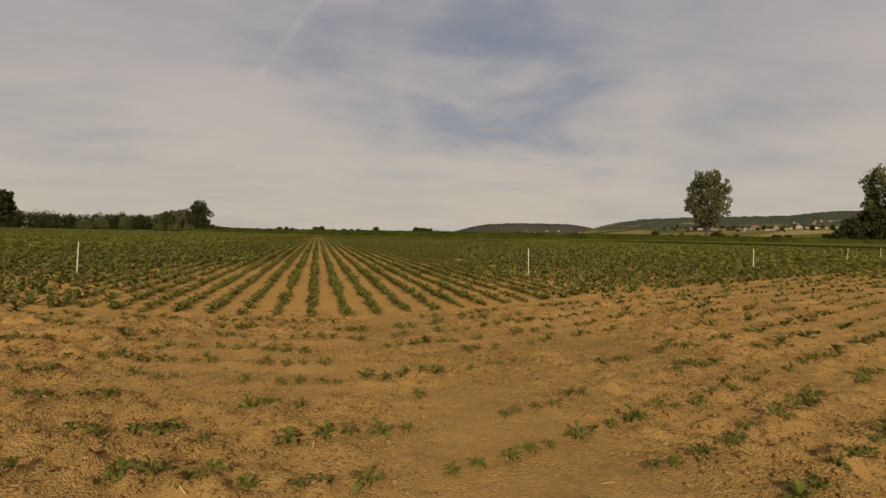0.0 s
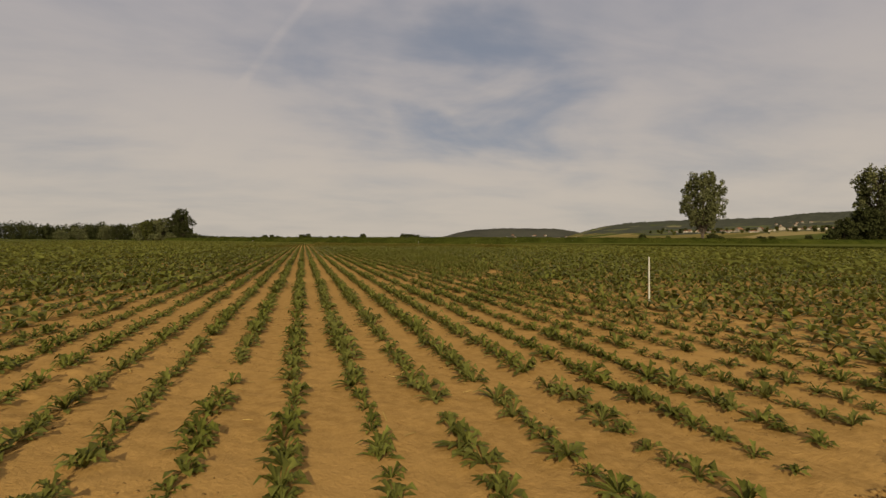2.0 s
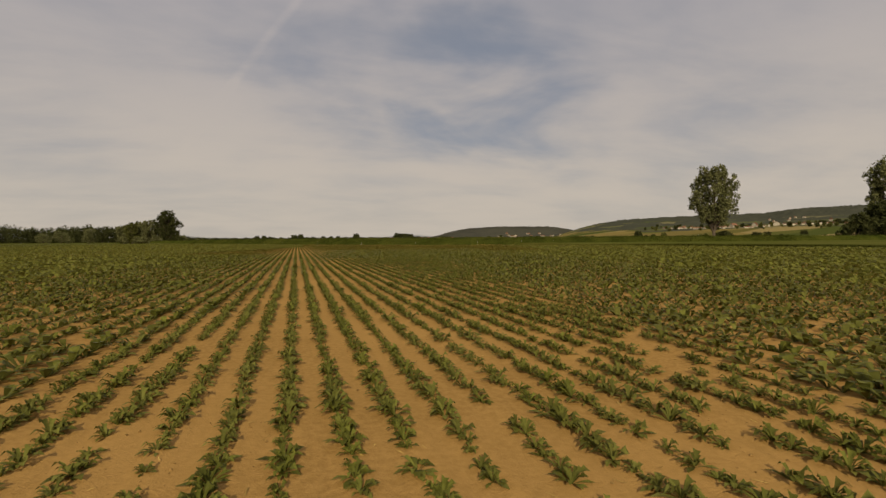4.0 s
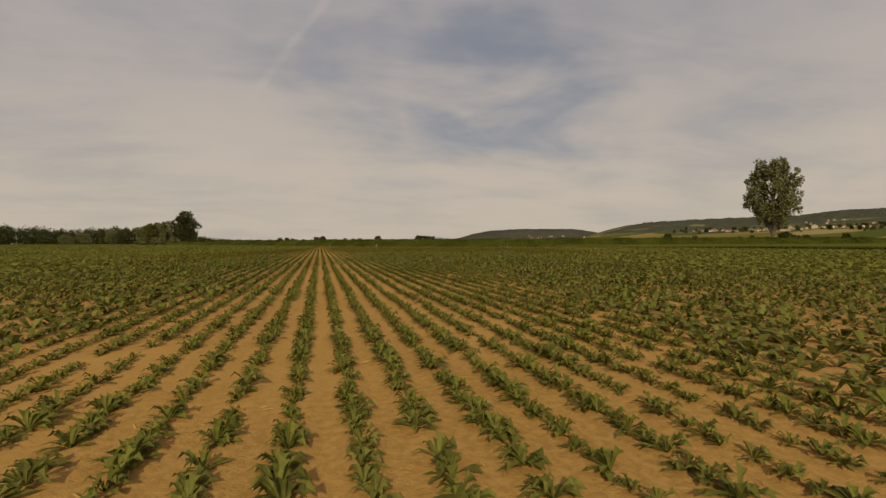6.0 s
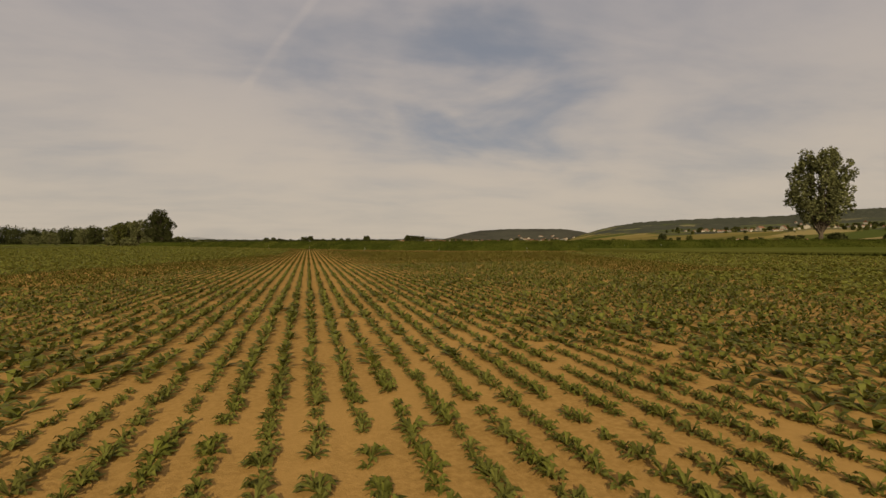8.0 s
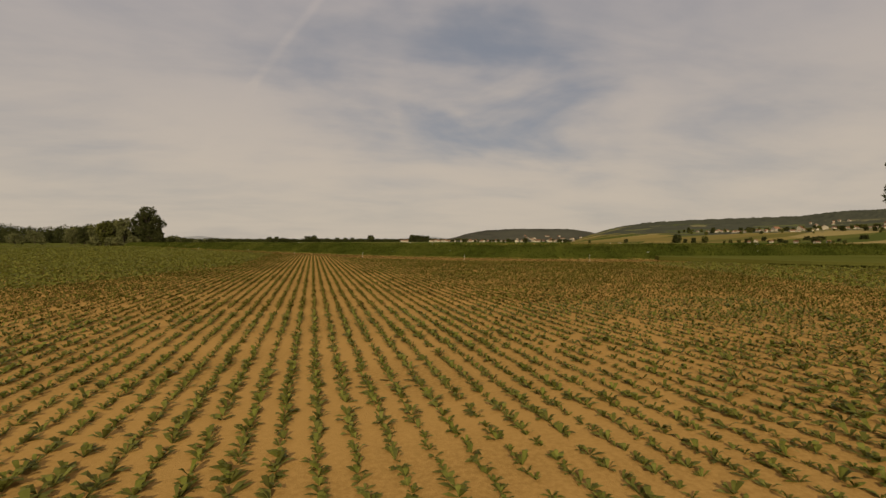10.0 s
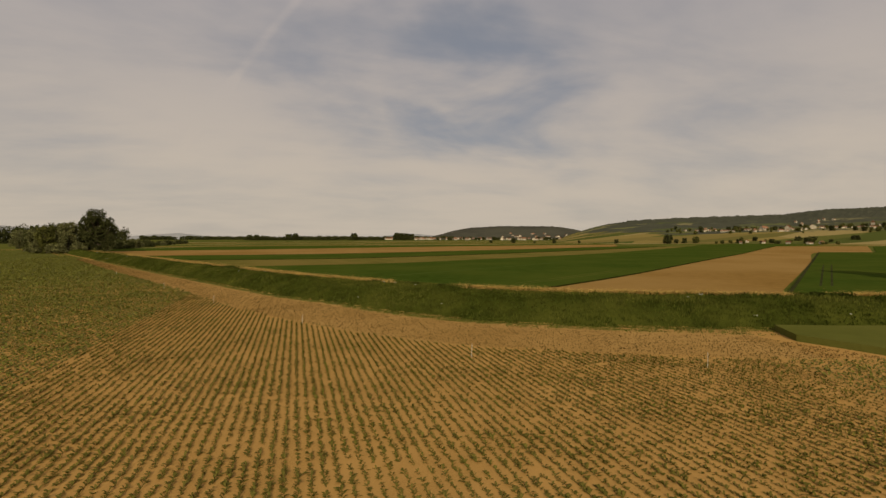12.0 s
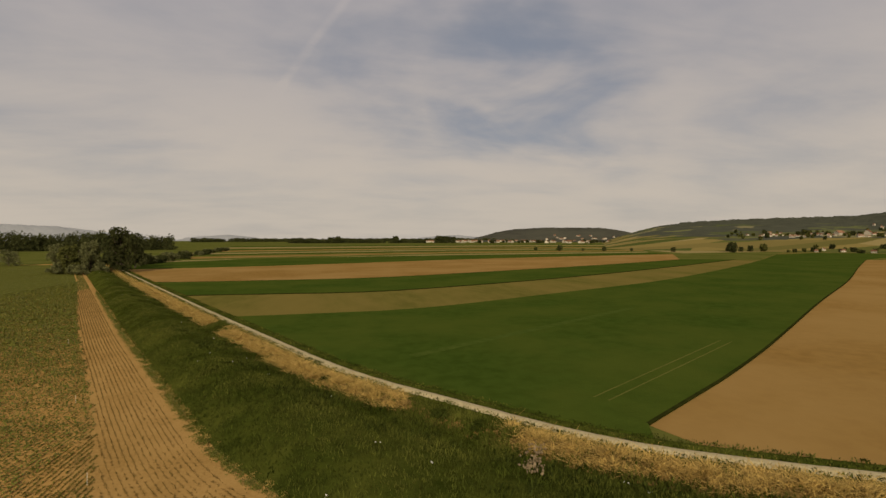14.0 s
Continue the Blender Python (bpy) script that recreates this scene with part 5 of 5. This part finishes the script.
build_hill("distant_ridge", ((-0.16, 0.0), (-0.10, 0.006), (-0.06, 0.0075), (-0.02, 0.004), (0.03, 0.0)), -0.17, 0.04, 3300, 4000, 3800, M["hazed_hill"],
           "low ridge behind the tree belt, haze painted in its pale colour")


# ---- villages ----
def house_proto(at, w, d, h, pitch, label):
    thing = empty("house", at, label, "house", "houses of the village")
    v = [(sx * w / 2, sy * d / 2, z) for z in (-3, h) for sx, sy in ((-1, -1), (1, -1), (1, 1), (-1, 1))]
    v += [(-w / 2, 0, h + pitch), (w / 2, 0, h + pitch)]
    f = [(0, 1, 5), (0, 5, 4), (1, 2, 6), (1, 6, 5), (2, 3, 7), (2, 7, 6), (3, 0, 4), (3, 4, 7), (4, 7, 8), (5, 9, 6)]
    part("wall", mesh_from("wall", v, f, M["wall"]), thing)
    o, k = 0.5, 0.25
    a = w / 2 + o
    s = pitch / (d / 2)
    e = d / 2 + o
    top, low = h + pitch + k, h + pitch - s * e + k
    rv = [(-a, -e, low), (a, -e, low), (a, 0, top), (-a, 0, top), (a, e, low), (-a, e, low)]
    rv += [(x, y, z - k) for x, y, z in rv]
    rf = [(0, 1, 2, 3), (3, 2, 4, 5), (6, 9, 8, 7), (9, 11, 10, 8), (0, 6, 7, 1), (5, 4, 10, 11), (0, 3, 9, 6), (3, 5, 11, 9), (1, 7, 8, 2), (2, 8, 10, 4)]
    roof = part("roof", mesh_from("roof", rv, rf, M["roof"]), thing)
    cx, cw = w * 0.2, 0.4
    cv = [(cx + sx * cw, 0.8 + sy * cw, z) for z in (h + pitch * 0.4, h + pitch + 1.0) for sx, sy in ((-1, -1), (1, -1), (1, 1), (-1, 1))]
    cf = [(0, 1, 5, 4), (1, 2, 6, 5), (2, 3, 7, 6), (3, 0, 4, 7), (4, 5, 6, 7)]
    part("chimney", mesh_from("chimney", cv, cf, M["roof"]), roof)
    wv = []
    wf = []
    for x in np.linspace(-w * 0.32, w * 0.32, 3):
        for z in (1.2, 3.8):
            if z + 1.4 > h:
                continue
            for side in (-1, 1):
                b = len(wv)
                y = side * (d / 2 + 0.03)
                wv += [(x - 0.55, y, z), (x + 0.55, y, z), (x + 0.55, y, z + 1.3), (x - 0.55, y, z + 1.3)]
                wf.append((b, b + 1, b + 2, b + 3))
    for k in range(len(wf)):
        part("window", mesh_from("window", [wv[i] for i in wf[k]], [(0, 1, 2, 3)], M["glass"]), thing)
    return thing


def villages():
    rng = np.random.default_rng(81)
    protos = []
    for k, (w, d, h, p, label) in enumerate(((14, 10, 5.6, 4.2, "pale plastered house with a red-brown tiled roof"),
                                             (11, 9, 5.4, 4.6, "small cream house with a steep brown roof"),
                                             (22, 12, 5.2, 3.4, "long pale farm building with a tiled roof"))):
        x, y = place(0.66 + 0.05 * k, 1250)
        z = float(hill_height(0.66 + 0.05 * k, 1250))
        protos.append(house_proto(pose(x, y, z, 0, 0, 20 * k), w, d, h, p, label))
    spots = []
    for c in np.linspace(0.50, 0.98, 84):                    # on the lower slope
        spots.append((c + rng.normal(0, 0.012), rng.uniform(1150, 1450)))
    for c in np.linspace(0.73, 0.80, 8):                    # a hamlet higher up
        spots.append((c + rng.normal(0, 0.01), rng.uniform(1560, 1680)))
    for c in np.linspace(0.60, 0.78, 6):                     # farms on the flat
        spots.append((c + rng.normal(0, 0.012), rng.uniform(860, 920)))
    for c, r in spots:
        x, y = place(c, r)
        s = rng.uniform(0.8, 1.15)
        s *= 0.42
        copy_thing(protos[int(rng.integers(3))], pose(x, y, float(hill_height(c, r)), 0, 0, rng.uniform(0, 180)) @ Matrix.Diagonal((s, s, s, 1)))
    for c in np.linspace(-0.13, 0.27, 76):                   # the far village below the knoll
        cc, r = c + rng.normal(0, 0.012), rng.uniform(1850, 2650)
        x, y = place(cc, r)
        copy_thing(protos[int(rng.integers(3))], pose(x, y, 0, 0, 0, rng.uniform(0, 180)) @ Matrix.Diagonal((1.1, 1.1, 1.1, 1)))
    for c in np.linspace(0.12, 0.30, 16):
        cc, r = c + rng.normal(0, 0.006), rng.uniform(2480, 2680)
        x, y = place(cc, r)
        top = np.interp(cc, [p[0] for p in KNOLL], [p[1] for p in KNOLL]) * 3100
        copy_thing(protos[int(rng.integers(3))], pose(x, y, float(top * smoothstep(2300, 3100, r)), 0, 0, rng.uniform(0, 180)))
    # trees among the houses
    for k in range(115):
        c, r = rng.uniform(0.46, 1.0), rng.uniform(1080, 1500)
        x, y = place(c, r)
        s = rng.uniform(0.35, 0.75)
        copy_thing((far_c, far_b, far_c)[k % 3], pose(x, y, float(hill_height(c, r)), 0, 0, k * 31) @ Matrix.Diagonal((s, s, s, 1)))
    for k in range(20):                                      # round the farms and along the foot of the slope
        c, r = rng.uniform(0.56, 0.84), rng.uniform(830, 960)
        x, y = place(c, r)
        s = rng.uniform(0.3, 0.55)
        copy_thing((far_c, far_b, far_c)[k % 3], pose(x, y, float(hill_height(c, r)), 0, 0, k * 47) @ Matrix.Diagonal((s * 1.2, s * 1.2, s, 1)))
    for k in range(50):
        x, y = place(rng.uniform(-0.14, 0.30), rng.uniform(1750, 2400))
        s = rng.uniform(0.6, 1.0)
        copy_thing((far_a, far_b)[k % 2], pose(x, y, 0, 0, 0, k * 31) @ Matrix.Diagonal((s * 1.3, s * 1.3, s, 1)))


villages()


def church():
    c, r = 0.885, 1300
    x, y = place(c, r)
    thing = empty("church_tower", pose(x, y, float(hill_height(c, r)), 0, 0, 25), "pale church tower with a pointed roof in the village", "church")
    v = [(sx * 3, sy * 3, z) for z in (-3, 10) for sx, sy in ((-1, -1), (1, -1), (1, 1), (-1, 1))]
    f = [(0, 1, 5, 4), (1, 2, 6, 5), (2, 3, 7, 6), (3, 0, 4, 7)]
    part("wall", mesh_from("wall", v, f, M["wall"]), thing)
    v = [(-3.4, -3.4, 9.8), (3.4, -3.4, 9.8), (3.4, 3.4, 9.8), (-3.4, 3.4, 9.8), (0, 0, 15)]
    part("roof", mesh_from("roof", v, [(0, 1, 4), (1, 2, 4), (2, 3, 4), (3, 0, 4), (0, 3, 2), (0, 2, 1)], M["roof"]), thing)


church()


# ---- rubble chute in the bank ----
def rubble():
    rng = np.random.default_rng(91)
    kinds = []
    for k in range(4):
        bm = bmesh.new()
        bmesh.ops.create_icosphere(bm, subdivisions=1, radius=0.2)
        for v in bm.verts:
            v.co *= rng.uniform(0.7, 1.2)
            v.co.z *= 0.7
        me = bpy.data.meshes.new("stone")
        bm.to_mesh(me)
        bm.free()
        me.materials.append(M["stone"])
        kinds.append(me)
    heap = empty("stone_chute", pose(48.2, 184.4, 0), "small chute of pale broken stones in the bank", "stones")
    for k in range(150):
        u, w = rng.uniform(0, 1), rng.normal(0, 0.5)
        x, y = -4.4 * u + 0.8 * w, -7.6 * u - 0.5 * w
        s = rng.uniform(0.35, 0.85)
        part("stone", kinds[k % 4], heap, at=pose(x, y, 0.55 + 0.45 * u + rng.uniform(0, 0.2), *rng.uniform(0, 360, 3)) @ Matrix.Diagonal((s, s, s, 1)))


rubble()
